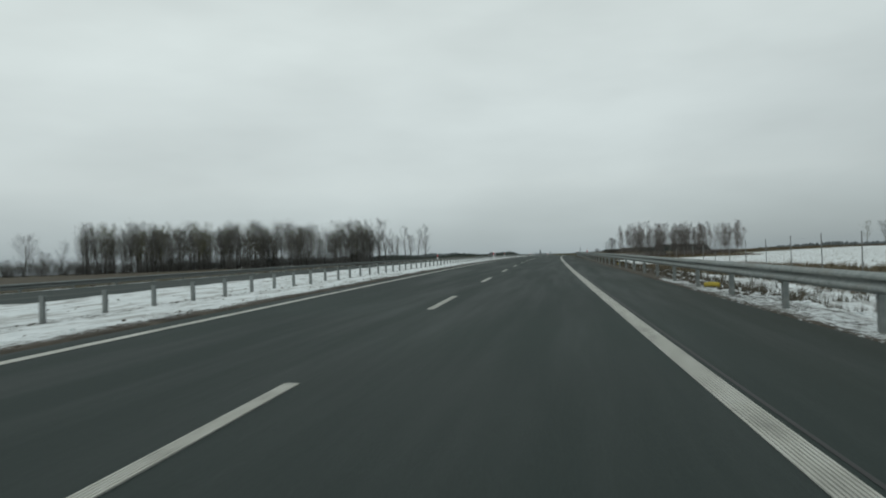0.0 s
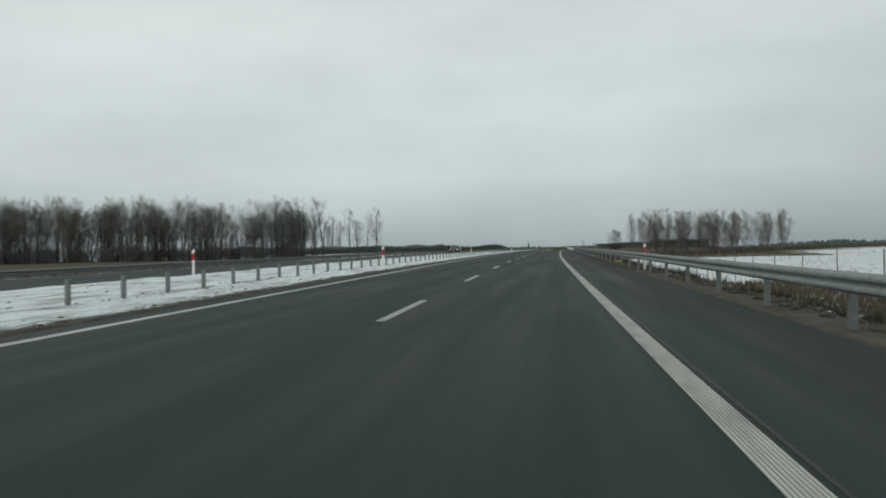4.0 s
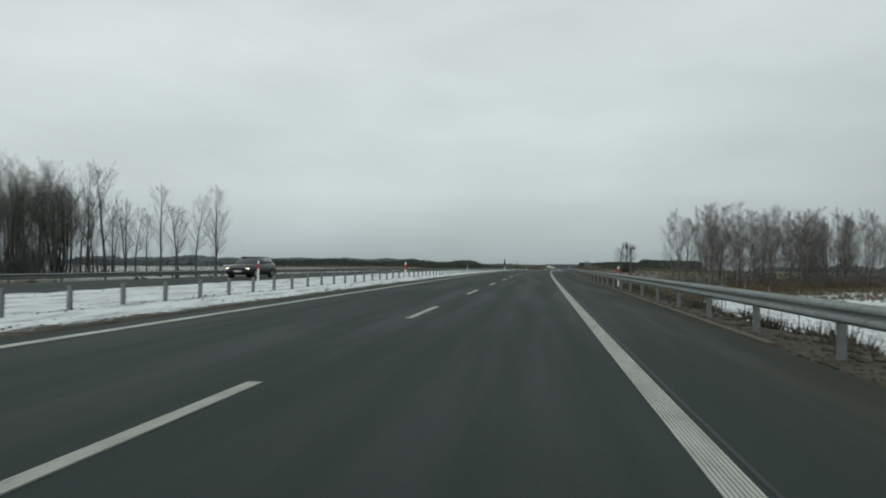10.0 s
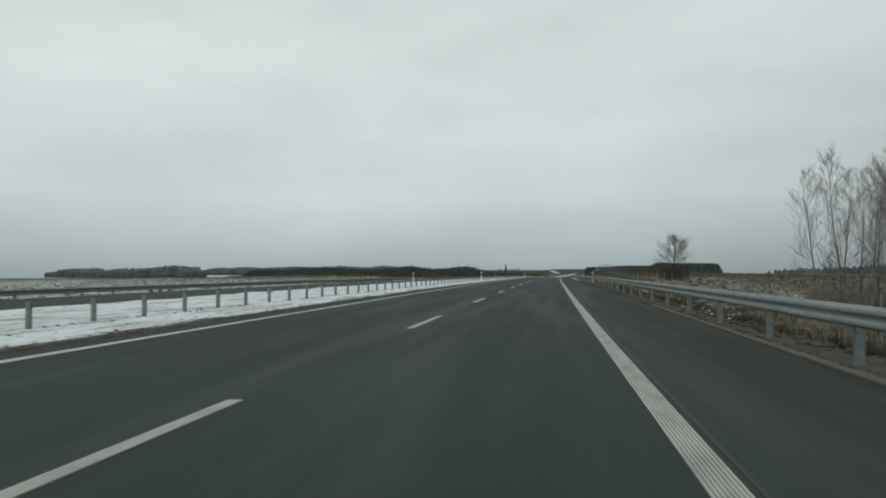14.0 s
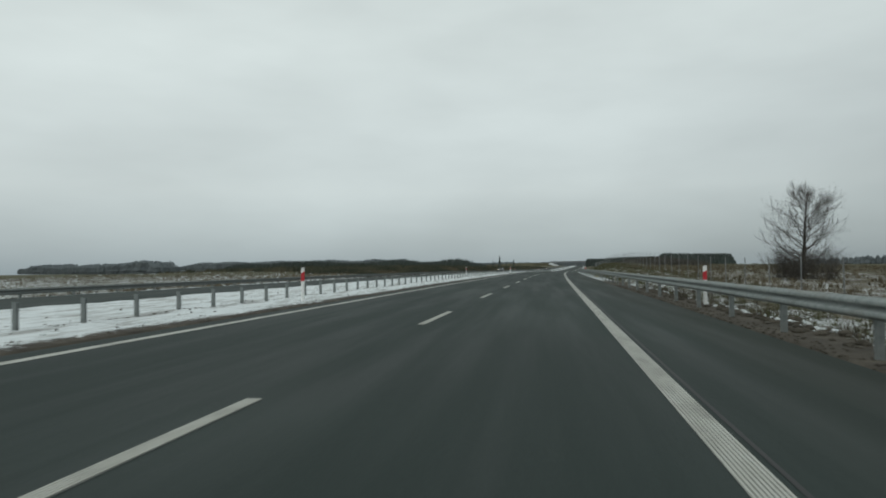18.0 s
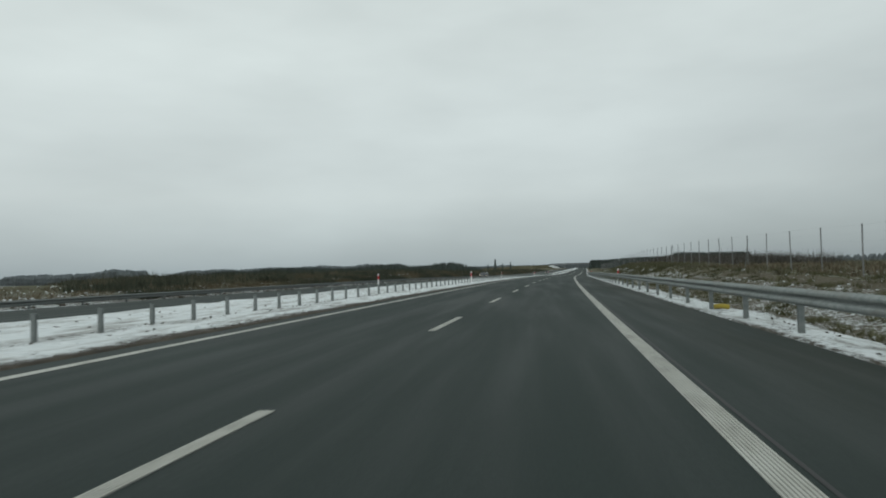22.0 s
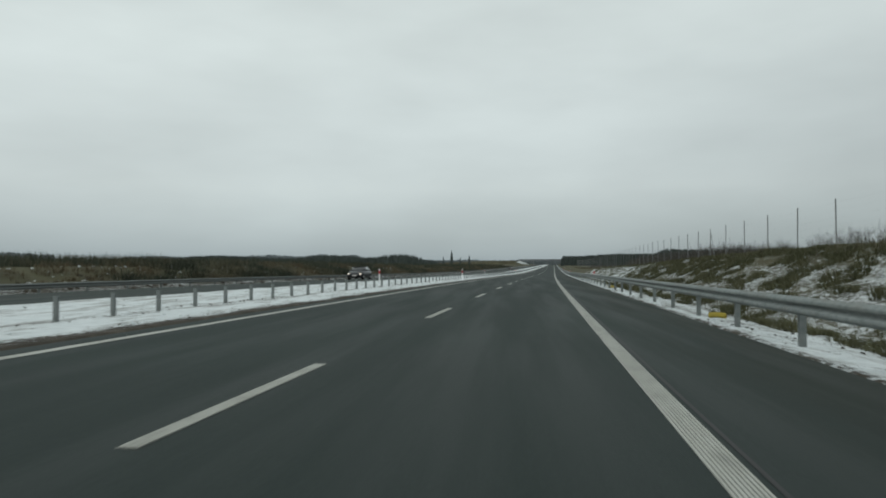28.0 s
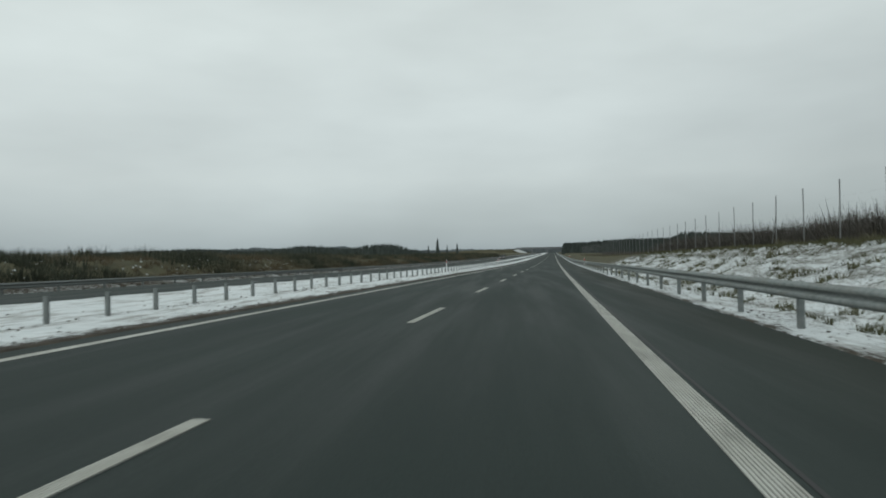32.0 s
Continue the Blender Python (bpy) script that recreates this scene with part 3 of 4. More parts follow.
for i in range(270):
    f = 0.15 + 0.85 * (i + rng.random()) / 270
    if 0.325 < f < 0.345:
        continue
    s, u = belt_place(f)
    s, u = s + rng.uniform(-3, 3 + 9 * min(1.0, (f - 0.15) * 8)), u + rng.uniform(-3, 2)
    sc = rng.uniform(0.70, 1.0) * float(np.interp(f, (0.12, 0.2, 0.32, 0.36, 1), (0.98, 1.08, 1.0, 1.06, 1.16)))
    tree_thing("bare_tree", ALDER[rng.randrange(6)], "tall leafless grey-brown tree in a dense belt", upright(s, u, ground_at(s, u), rng.uniform(0, 360)), sc, belt)
for s, u, i, sc in ((274.7, -63.6, 1, 1.2), (276.4, -61.5, 0, 0.80), (277.5, -60.4, 2, 0.72), (279.3, -57.4, 0, 0.97), (280.9, -55.2, 1, 0.80), (281.6, -56, 2, 0.72), (282.5, -53.0, 2, 0.86), (284.3, -50.6, 0, 0.99), (285.2, -50.9, 2, 0.70), (273.0, -66.5, 2, 0.86), (275.2, -66.0, 1, 0.70), (277.6, -64.6, 0, 0.74), (278.8, -63.0, 1, 0.70), (276.2, -63.2, 2, 0.62), (280.6, -60.6, 0, 0.66), (271.6, -68.6, 0, 0.92)):
    tree_thing("bare_tree", THIN[i], "slender leafless tree at the end of the belt", upright(s, u, ground_at(s, u), 70 * i + s), sc, belt)
for s, u, k in ((271, -219, 1.0), (262, -231, 0.85)):
    tree_thing("bare_tree", BROAD, "rounded leafless tree standing apart from the belt", upright(s, u, ground_at(s, u), 3 * s), k, belt)
for s, u, i, k in ((242, -176, 0, 0.86), (246, -186, 3, 0.62), (240, -183, 2, 0.58), (252, -199, 5, 0.5)):
    tree_thing("bare_tree", ALDER[i], "slim leafless tree at the thin end of the belt", upright(s, u, ground_at(s, u), 9 * s), k, belt)

for s, u, i, k in ((358.7, 131.8, 1, 0.72), (355.8, 139.3, 3, 0.80)):
    tree_thing("bare_tree", ALDER[i], "rounded leafless tree standing alone in the snowy field", upright(s, u, ground_at(s, u), 40 * i), k, "field trees")

copse = "birches of the copse beside the road"
for i in range(105):
    f = rng.random()
    if 0.78 < f < 0.84 or 0.13 < f < 0.19:
        continue
    s, u = 283 + 22 * f + rng.uniform(0, 16), 23.0 + 43 * f + rng.uniform(-1.5, 5)
    tree_thing("birch_tree", BIRCH[rng.randrange(5)], "leafless birch with pale trunk and reddish twigs", upright(s, u, ground_at(s, u), rng.uniform(0, 360)), rng.uniform(0.72, 0.96), copse)

BARK_DARK = mat_bark("dark_wet_bark", (0.030, 0.027, 0.023), (0.080, 0.072, 0.062))
TWIG_DARK = mat_bark("dark_wet_twigs", (0.045, 0.042, 0.037), (0.105, 0.096, 0.085))
LONE = bare_tree_meshes(92, 7.2, 2.9, 0.13, 56, 0.16, 0.20, 9, BARK_DARK, TWIG_DARK, 1, 11, fine=0.0065, bend=0.27)
tree_thing("bare_tree", LONE, "lone spreading leafless tree by the fence", upright(357.3, 22.3, ground_at(357, 22)), 1.0)


def bush_mesh(seed, height, width, stems, mat):
    r = random.Random(seed)
    v, f = [], []
    for _ in range(stems):
        a = r.uniform(0, 2 * math.pi)
        p = Vector((math.cos(a), math.sin(a), 0)) * r.uniform(0, width * 0.35)
        d = Vector((math.cos(a) * r.uniform(0, 0.8), math.sin(a) * r.uniform(0, 0.8), 1))
        st = bough(r, p, d, height * r.uniform(0.6, 1.0), 0.2, 0.02, 4)
        tube(st, [0.014, 0.011, 0.008, 0.005, 0.002], 3, v, f)
        for _ in range(14):
            q = r.uniform(1.0, 4.0)
            k = min(3, int(q))
            p2 = st[k].lerp(st[k + 1], q - k)
            e = p2 + Vector((r.uniform(-1, 1), r.uniform(-1, 1), r.uniform(0.1, 1.2))).normalized() * height * 0.28
            w = Vector((r.uniform(-1, 1), r.uniform(-1, 1), 0)).normalized() * 0.007
            b = len(v)
            v += [p2 - w, p2 + w, e]
            f.append((b, b + 1, b + 2))
    return mesh_from("bush", v, f, mat)


BUSH = [bush_mesh(90 + i, 1.6 + 0.5 * i, 1.8, 40, TWIG_DARK) for i in range(3)]
BUSH_GREY = [bush_mesh(95 + i, 1.6 + 0.5 * i, 1.8, 34, TWIG) for i in range(3)]
BUSH_BROWN = [bush_mesh(98 + i, 1.6 + 0.5 * i, 1.8, 34, TWIG_BIRCH) for i in range(3)]
for s, u, i in ((355.0, 21, 2), (356, 22.5, 2), (359, 23, 2), (356.5, 24, 2), (361, 22.5, 1), (358, 20.6, 2), (357, 21.6, 1), (359.5, 21.5, 2), (354.5, 23, 1)):
    tagged(new("bush", BUSH[i]), "dense dark leafless bush at the foot of the tree", "bush", "bushes round the tree").matrix_basis = upright(s, u, ground_at(s, u), 50 * i)
for i in range(190):
    f = 0.165 + 0.835 * i / 150
    s, u = belt_place(f) if f <= 1.0 else (235 - 22 * (f - 1.0), -163 - 190 * (f - 1.0))
    s, u = s + rng.uniform(-4, 8), u + rng.uniform(-2, 2)
    tagged(new("bush", BUSH_GREY[i % 3]), "grey leafless undergrowth bush in the tree belt", "bush", "undergrowth of the belt").matrix_basis = upright(s, u, ground_at(s, u), rng.uniform(0, 360)) @ Matrix.Scale(rng.uniform(1.6, 3.0), 4)
for i in range(110):
    f = rng.random()
    s, u = 278 + 22 * f + rng.uniform(0, 18), 21 + 46 * f
    tagged(new("bush", BUSH_BROWN[i % 3]), "brown leafless bush under the birches", "bush", "undergrowth of the copse").matrix_basis = upright(s, u, ground_at(s, u), rng.uniform(0, 360)) @ Matrix.Scale(rng.uniform(0.7, 1.3), 4)
for s, u, i, k in ((489, 20, 1, 0.75), (492, 19, 2, 0.62), (493, 20.5, 1, 0.8), (496, 20, 2, 0.6), (497, 19.5, 1, 0.75), (503, 19, 2, 0.55), (508, 21, 0, 0.9), (515, 19.5, 1, 0.7), (524, 21, 2, 0.7), (533, 20, 1, 0.8), (546, 19.5, 2, 0.8), (549, 20, 1, 0.8), (554, 20.5, 2, 0.6), (557, 19.5, 1, 0.9)):
    tagged(new("bush", BUSH[i]), "leafless shrub on top of the cutting", "bush", "shrubs on the cutting").matrix_basis = upright(s, u, ground_at(s, u), 31 * s) @ Matrix.Scale(k, 4)


# ---------------------------------------------------------------- far woods
def fir_wood(name, pts, label, seed, mat, pointed=True):
    """A wood of small trees: ragged skirts for conifers, loose rounded crowns for bare trees."""
    r = random.Random(seed)
    v, f = [], []
    conifer = ((0.0, 0.55, 1.0), (0.3, 0.8, 0.8), (0.58, 1.0, 0.5))
    for x, y, z, h in pts:
        k = r.uniform(0, 6.28)
        w = h * (r.uniform(0.15, 0.22) if pointed else r.uniform(0.22, 0.36))
        for lo, hi, rad in conifer if pointed else ((0.0, 0.86, 0.7), (0.28, 1.0, 1.0)):
            b = len(v)
            for ring in (0,) if pointed else (0, 1):
                for j in range(5):
                    a = k + j * 1.2566 + ring * 0.6
                    q = w * rad * r.uniform(0.7, 1.2) * (0.62 if ring else 1.0)
                    zz = lo + (hi - lo) * (0.72 if ring else 0.0)
                    v.append((x + q * math.cos(a), y + q * math.sin(a), z + h * (zz + r.uniform(-0.05, 0.05))))
            v.append((x + r.uniform(-0.2, 0.2) * w, y, z + h * hi))
            top = b + (0 if pointed else 5)
            f += [(top + j, top + (j + 1) % 5, top + 5) for j in range(5)]
            if not pointed:
                f += [(b + j, b + (j + 1) % 5, b + 5 + (j + 1) % 5, b + 5 + j) for j in range(5)]
    return tagged(new(name, mesh_from(name, v, f, mat)), label, "wood", kind="stuff")


def wood_points(seed, n, corners, depth, h0, h1, base=0.0, taper=0.7, uneven=0.28):
    """Trees behind a front edge through (s, u) corners, depth metres back, lower towards both ends."""
    r = random.Random(seed)
    ss, us = [c[0] for c in corners], [c[1] for c in corners]
    out = []
    last = len(corners) - 1
    for _ in range(n):
        f = r.uniform(0, last)
        g = r.random() ** 1.5 * depth
        s, u = float(np.interp(f, range(len(ss)), ss)), float(np.interp(f, range(len(us)), us))
        end = min(1.0, taper + 6.0 * min(f, last - f) / last)
        s += g
        p = at(s, u, 0)
        out.append((p.x, p.y, max(0.0, p.z * 0.7) + base, r.uniform(h0, h1) * end * (0.94 + uneven * noise.noise((s / 60, u / 60, seed)))))
    return out


fir_wood("far_wood", wood_points(1, 4200, ((1690, -880), (1640, -640), (1560, -350), (1560, -335)), 90, 15, 18, 2.0, 0.5), "wood on a rise far across the fields, coloured a hazy blue-grey", 1, FAR_WOOD, False)
fir_wood("far_wood", wood_points(7, 1500, ((1600, -330), (1620, -200), (1640, -60), (1620, 120)), 60, 9, 12), "distant wood beyond the bridge, coloured a hazy grey", 7, FAR_WOOD, False)
fir_wood("far_wood", wood_points(6, 2600, ((1150, -470), (1110, -330), (1080, -220), (1010, -95)), 40, 10.0, 12.5, 0.0, 0.5), "dark conifer edge before the far wood", 6, FIR)
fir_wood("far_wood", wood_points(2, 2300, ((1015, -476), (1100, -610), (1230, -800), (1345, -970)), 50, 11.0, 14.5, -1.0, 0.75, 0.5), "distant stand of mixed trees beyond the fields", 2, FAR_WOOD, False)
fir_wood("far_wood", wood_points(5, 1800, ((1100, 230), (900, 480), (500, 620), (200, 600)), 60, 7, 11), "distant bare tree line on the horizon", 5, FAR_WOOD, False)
fir_wood("pine_wood", wood_points(4, 2200, ((1085, 11), (1030, 35), (975, 58), (935, 74)), 80, 10.8, 12.2, 0.0, 0.9, 0.1), "dark pine plantation behind the fence", 4, FIR)
fir_wood("pine_wood", wood_points(8, 2200, ((930, 70), (945, 100), (975, 128), (1000, 150)), 70, 11.8, 14.0, 0.0, 0.5, 0.25), "taller block of dark pines behind the fence", 8, FIR)
def conifer(s, u, h, seed):
    """A single spruce: a trunk and ragged tiers of boughs, each a drooping skirt with torn edges."""
    r = random.Random(seed)
    ob = tagged(new("conifer"), "dark conifer standing alone in the scrub", "tree", "lone conifers")
    ob.matrix_basis = upright(s, u, ground_at(s, u))
    v, f = [], []
    tube([Vector((0, 0, -0.3)), Vector((0, 0, h * 0.5)), Vector((0, 0, h * 0.97))], [h * 0.018, h * 0.011, 0.01], 6, v, f)
    part("trunk", mesh_from("trunk", v, f, BARK), ob)
    for k in range(7):
        lo = 0.08 + 0.125 * k
        rad = h * 0.19 * (1.0 - 0.13 * k)
        v, f, n = [], [], 14
        v.append((0, 0, h * min(1.0, lo + 0.26)))
        for j in range(n):
            w = 2 * math.pi * (j + r.uniform(-0.3, 0.3)) / n
            q = rad * (r.uniform(0.85, 1.15) if j % 2 else r.uniform(0.4, 0.65))
            v.append((q * math.cos(w), q * math.sin(w), h * (lo + (0.0 if j % 2 else 0.07) + r.uniform(-0.02, 0.02))))
        f += [(0, 1 + j, 1 + (j + 1) % n) for j in range(n)]
        part("bough_tier", mesh_from("bough_tier", v, f, FIR), ob)


for s, u, h, k in ((944, -69, 11.5, 3), (938, -62, 6.5, 4), (925, -54, 7.5, 6), (950, -76, 7, 7)):
    conifer(s, u, h, k)


# ---------------------------------------------------------------- scrub, turf and clods
def blades(v, f, p, height, width, n, r, spread):
    """A clump of n thin blades."""
    for _ in range(n):
        a = r.uniform(0, 6.28)
        o = Vector((math.cos(a), math.sin(a), 0))
        q = p + o * r.uniform(0, spread)
        t = q + o * r.uniform(0.1, 0.6) * height + Vector((0, 0, height * r.uniform(0.5, 1.0)))
        w = Vector((-o.y, o.x, 0)) * width
        b = len(v)
        v += [q - w, q + w, t]
        f.append((b, b + 1, b + 2))


def clumps(name, label, mat, seed, places, height, width, n, spread):
    r = random.Random(seed)
    v, f = [], []
    for s, u, k in places(r):
        blades(v, f, at(s, u, ground_at(s, u) - 0.03), height * k * r.uniform(0.5, 1.2), width * k, n, r, spread * k)
    return tagged(new(name, mesh_from(name, v, f, mat)), label, "grass", kind="stuff")


def patchy(s, u, scale, seed):
    return noise.noise((s / scale, u / scale, seed))


def left_scrub(lo, hi, n, size):
    """Bushes of one kind where a slow noise lies between lo and hi."""
    def places(r):
        out = []
        while len(out) < n:
            s, u = r.uniform(395, 950), -27 - 150 * r.random() ** 1.8
            kind = patchy(s, u * 1.6, 13, 31) + 0.5 * patchy(s, u * 1.6, 5, 32)
            if s > 400 + 1.15 * (-u - 27) + 18 * patchy(s, u, 20, 2) and patchy(s, u, 14, 3) > -0.75 and lo < kind < hi:
                out.append((s, u, size * (0.75 + 0.35 * patchy(s, u, 25, 9) + 0.5 * min(1.0, (-u - 27) / 30) + 0.35 * patchy(s, u, 4, 33))))
        return out
    return places


DARK_SCRUB = mat_bark("dark_green_brushwood", (0.034, 0.041, 0.030), (0.080, 0.088, 0.062), 0.5)
RUST_SCRUB = mat_bark("russet_dead_weeds", (0.085, 0.068, 0.042), (0.165, 0.135, 0.088), 0.5)
clumps("scrub", "olive-brown scrub and young bushes on the far bank", SCRUB, 21, left_scrub(-0.12, 0.22, 9500, 0.95), 1.1, 0.036, 24, 1.2)
clumps("scrub", "dark green bushes among the scrub on the far bank", DARK_SCRUB, 28, left_scrub(-2.0, -0.02, 8500, 1.1), 1.15, 0.040, 26, 1.3)
clumps("scrub", "russet dead weeds among the scrub on the far bank", RUST_SCRUB, 29, left_scrub(0.15, 2.0, 6500, 0.8), 1.0, 0.034, 22, 1.0)


def right_scrub(r):
    out = []
    while len(out) < 3500:
        s, u = r.uniform(385, 800), 13.2 + 40 * r.random() ** 1.6
        if patchy(s, u, 9, 5) > -0.2 and (u > 15 or s < 500 or s > 600):
            out.append((s, u, 0.5 + 0.5 * r.random()))
    return out


clumps("scrub", "brown heather and scrub above the cutting", SCRUB, 22, right_scrub, 0.55, 0.03, 16, 0.5)


def slope_turf(r):
    out = []
    while len(out) < 36000:
        s, u = r.choice((r.uniform(258, 600), r.uniform(430, 520))), r.uniform(8.1, 16.5)
        lean = float(np.interp(s, (258, 330, 430, 500, 516, 528), (0.0, 0.06, 0.02, 0.0, -0.06, 0.12)) - (0.4 if u > 13 and s > 430 else 0.0))
        if patchy(s * 0.45, u, 0.8, 11) + 0.25 * patchy(s * 0.5, u, 3, 12) > lean:
            out.append((s, u, 1.0))
    return out


clumps("turf", "tussocks of green and brown grass poking through snow on the cutting", TURF, 23, slope_turf, 0.24, 0.020, 9, 0.17)


def cutting_brush(r):
    out = []
    while len(out) < 7500:
        tall = r.random() < 0.5
        s, u = (r.uniform(550, 730), 32 + 12 * r.random()) if tall else (r.uniform(432, 760), 19.5 + 11 * r.random())
        if patchy(s, u, 11, 6) > -0.45:
            out.append((s, u, (float(np.interp(s, (555, 580, 690, 730), (2.2, 3.9, 4.0, 2.8))) if tall else float(np.interp(s, (430, 480, 505, 525, 600, 760), (1.25, 1.4, 0.95, 0.55, 0.6, 1.3)))) * (0.8 + 0.3 * r.random())))
    return out


BRUSH = mat_bark("purple_brown_brushwood", (0.052, 0.050, 0.044), (0.105, 0.099, 0.087), 0.4)
clumps("brushwood", "dense leafless brushwood behind the fence on the cutting", BRUSH, 27, cutting_brush, 1.15, 0.022, 18, 0.7)


TURF_DRY = mat_bark("brown_weeds", (0.044, 0.040, 0.030), (0.122, 0.110, 0.084), 0.8)


def verge_grass(r):
    out = []
    while len(out) < 12000:
        s, u = r.uniform(25, 345), 7.75 + 5.2 * r.random() ** 1.2
        if (s > 290 and r.random() < 0.7) or (s < 72 and r.random() < 0.75):
            continue
        if patchy(s, u, 1.3, 15) > 0.02:
            out.append((s, u, 0.8 + 0.5 * r.random()))
    return out


clumps("dead_grass", "dead brown grass and weeds behind the guard rail", TURF_DRY, 24, verge_grass, 0.38, 0.014, 8, 0.16)


def bank_grass(r):
    return [(r.uniform(150, 420), -27.6 - 9 * r.random() ** 1.4, 0.8 + 0.5 * r.random()) for _ in range(2500)]


clumps("dead_grass", "dead grass along the far bank", GRASS, 25, bank_grass, 0.45, 0.03, 8, 0.3)


def belt_weeds(r):
    return [(r.uniform(60, 245), -27.8 - 42 * r.random() ** 1.3, 0.7 + 0.6 * r.random()) for _ in range(5500)]


clumps("scrub", "dark leafless weeds and brushwood below the tree belt", SCRUB, 42, belt_weeds, 0.85, 0.03, 14, 0.6)


def field_edge(r):
    """A strip of brushwood where the snow of the field ends, and the ground under the birches."""
    out = []
    for _ in range(4200):
        u = 24 + 200 * r.random()
        out.append((262 + min(u - 20, 120) + 5 * noise.noise((u / 7, 3.1, 0.4)) + 26 * r.random(), u, 0.9 + 0.6 * r.random()))
    return out + [(r.uniform(252, 300), 16.5 + 48 * r.random(), 0.45 + 0.4 * r.random()) for _ in range(3000)]


clumps("brushwood", "brown brushwood at the edge of the snowy field", RUST_SCRUB, 43, field_edge, 0.85, 0.03, 14, 0.6)


def stubble(r):
    return [(r.uniform(40, 290), 19 + 130 * r.random() ** 1.4, 0.5 + 0.5 * r.random()) for _ in range(5000)]


clumps("stubble", "sparse dead stubble poking through the field snow", GRASS, 44, stubble, 0.30, 0.02, 6, 0.25)


def field_grass(r):
    return [(r.uniform(300, 420), 14 + 45 * r.random() ** 1.2, 0.8 + 0.6 * r.random()) for _ in range(4000)] + [(r.uniform(285, 430), -30 - 60 * r.random(), 0.9) for _ in range(3000)] + [(r.uniform(30, 140), 14 + 11 * r.random(), 1.3 + 0.5 * r.random()) for _ in range(3500)]


clumps("dead_grass", "pale dead grass standing on the fields", GRASS, 26, field_grass, 0.40, 0.03, 8, 0.3)


def clods(name, label, mat, seed, n, place, size):
    """Angular lumps lying half sunk in the ground."""
    r = random.Random(seed)
    v, f = [], []
    for _ in range(n):
        s, u = place(r)
        k = size * r.uniform(0.4, 1.3)
        c = at(s, u, ground_at(s, u) + 0.1 * k)
        b, t = len(v), r.uniform(0, 6.28)
        for ring, (zz, rr) in enumerate(((-0.6, 0.8), (0.15, 1.0), (0.6, 0.6))):
            for j in range(6):
                a = t + j * 1.0472
                q = k * rr * r.uniform(0.7, 1.2)
                v.append(c + Vector((q * math.cos(a), q * math.sin(a), k * zz * r.uniform(0.6, 1.1))))
        for ring in (0, 1):
            for j in range(6):
                j2 = (j + 1) % 6
                f.append((b + ring * 6 + j, b + ring * 6 + j2, b + ring * 6 + 6 + j2, b + ring * 6 + 6 + j))
        f.append(tuple(b + 12 + j for j in range(6)))
    return tagged(new(name, mesh_from(name, v, f, mat)), label, "clods", kind="stuff")


SNOW = material("crusted_snow", (0.64, 0.68, 0.69), 0.8, spec=0.3)
ns = Nodes(SNOW)
ns.colour(ns.ramp(ns.noise(ns.coords(), 2.0, 5), (0.3, (0.50, 0.54, 0.55)), (0.7, (0.70, 0.735, 0.745))))
SOIL = mat_bark("frozen_soil", (0.040, 0.036, 0.029), (0.112, 0.100, 0.080), 2.0)
clods("snow_lumps", "crusted lumps of old snow on the slope", SNOW, 31, 2500, lambda r: (r.choice((r.uniform(335, 600), r.uniform(505, 600))), r.uniform(7.9, 13.8)), 0.05)
clods("snow_lumps", "lumps of old snow behind the guard rail", SNOW, 32, 4200, lambda r: (r.choice((r.uniform(20, 70), r.uniform(70, 340))), 7.8 + 3.0 * r.random()), 0.06)
clods("snow_lumps", "old snow between the tufts behind the guard rail", SNOW, 41, 3000, lambda r: (r.uniform(285, 350), 8.0 + 2.6 * r.random()), 0.06)
clods("soil_clods", "frozen brown clods of soil along the verge", SOIL, 33, 4800, lambda r: (r.uniform(40, 340), 7.35 + 2.9 * r.random() ** 1.5), 0.10)
clods("soil_clods", "frozen clods on the far bank", SOIL, 34, 1200, lambda r: (r.uniform(60, 600), -25.0 - 4 * r.random()), 0.16)
clods("snow_lumps", "lumps of old snow on the far bank", SNOW, 35, 1500, lambda r: (r.uniform(100, 600), -27.0 - 6 * r.random()), 0.10)
clods("snow_lumps", "ploughed ridge of dirty snow beside the median line", SNOW, 36, 1500, lambda r: (r.uniform(20, 600), -4.75 - 1.3 * r.random()), 0.05)
clods("soil_clods", "dark clods and grit lying on the median snow", SOIL, 37, 5200, lambda r: (r.uniform(20, 600), r.choice((-4.6 - 0.9 * r.random() ** 1.5, -5.0 - 7.2 * r.random(), -7.1 + r.gauss(0, 0.12)))), 0.030)
clods("snow_lumps", "patches of crusted snow on the far field", SNOW, 39, 1500, lambda r: (r.uniform(285, 450), -28 - 70 * r.random() ** 1.3), 0.11)
clods("soil_clods", "dark clods on the snowy verge", SOIL, 38, 700, lambda r: (r.uniform(335, 600), 6.9 + 1.2 * r.random()), 0.03)
clods("soil_clods", "crumbled soil along the edge of the hard shoulder", SOIL, 40, 4500, lambda r: (r.uniform(120, 345), 6.62 + 0.5 * r.random() ** 1.3), 0.032)


# ---------------------------------------------------------------- wildlife fence
def post_mesh(name, w, h, mat):
    v, f = [], []
    box_geo(-w / 2, w / 2, -w / 2, w / 2, -0.4, h, v, f)
    box_geo(-w / 2 - 0.008, w / 2 + 0.008, -w / 2 - 0.008, w / 2 + 0.008, h, h + 0.02, v, f)
    return mesh_from(name, v, f, mat)


def fence_u(s):
    return float(np.interp(s, (0, 100, 200, 260, 310, 350, 380, 434, 455, 510, 561, 800), (18.3, 17.5, 17.3, 16.5, 14.4, 14.6, 15.0, 15.8, 16.1, 16.1, 16.6, 16.8)))


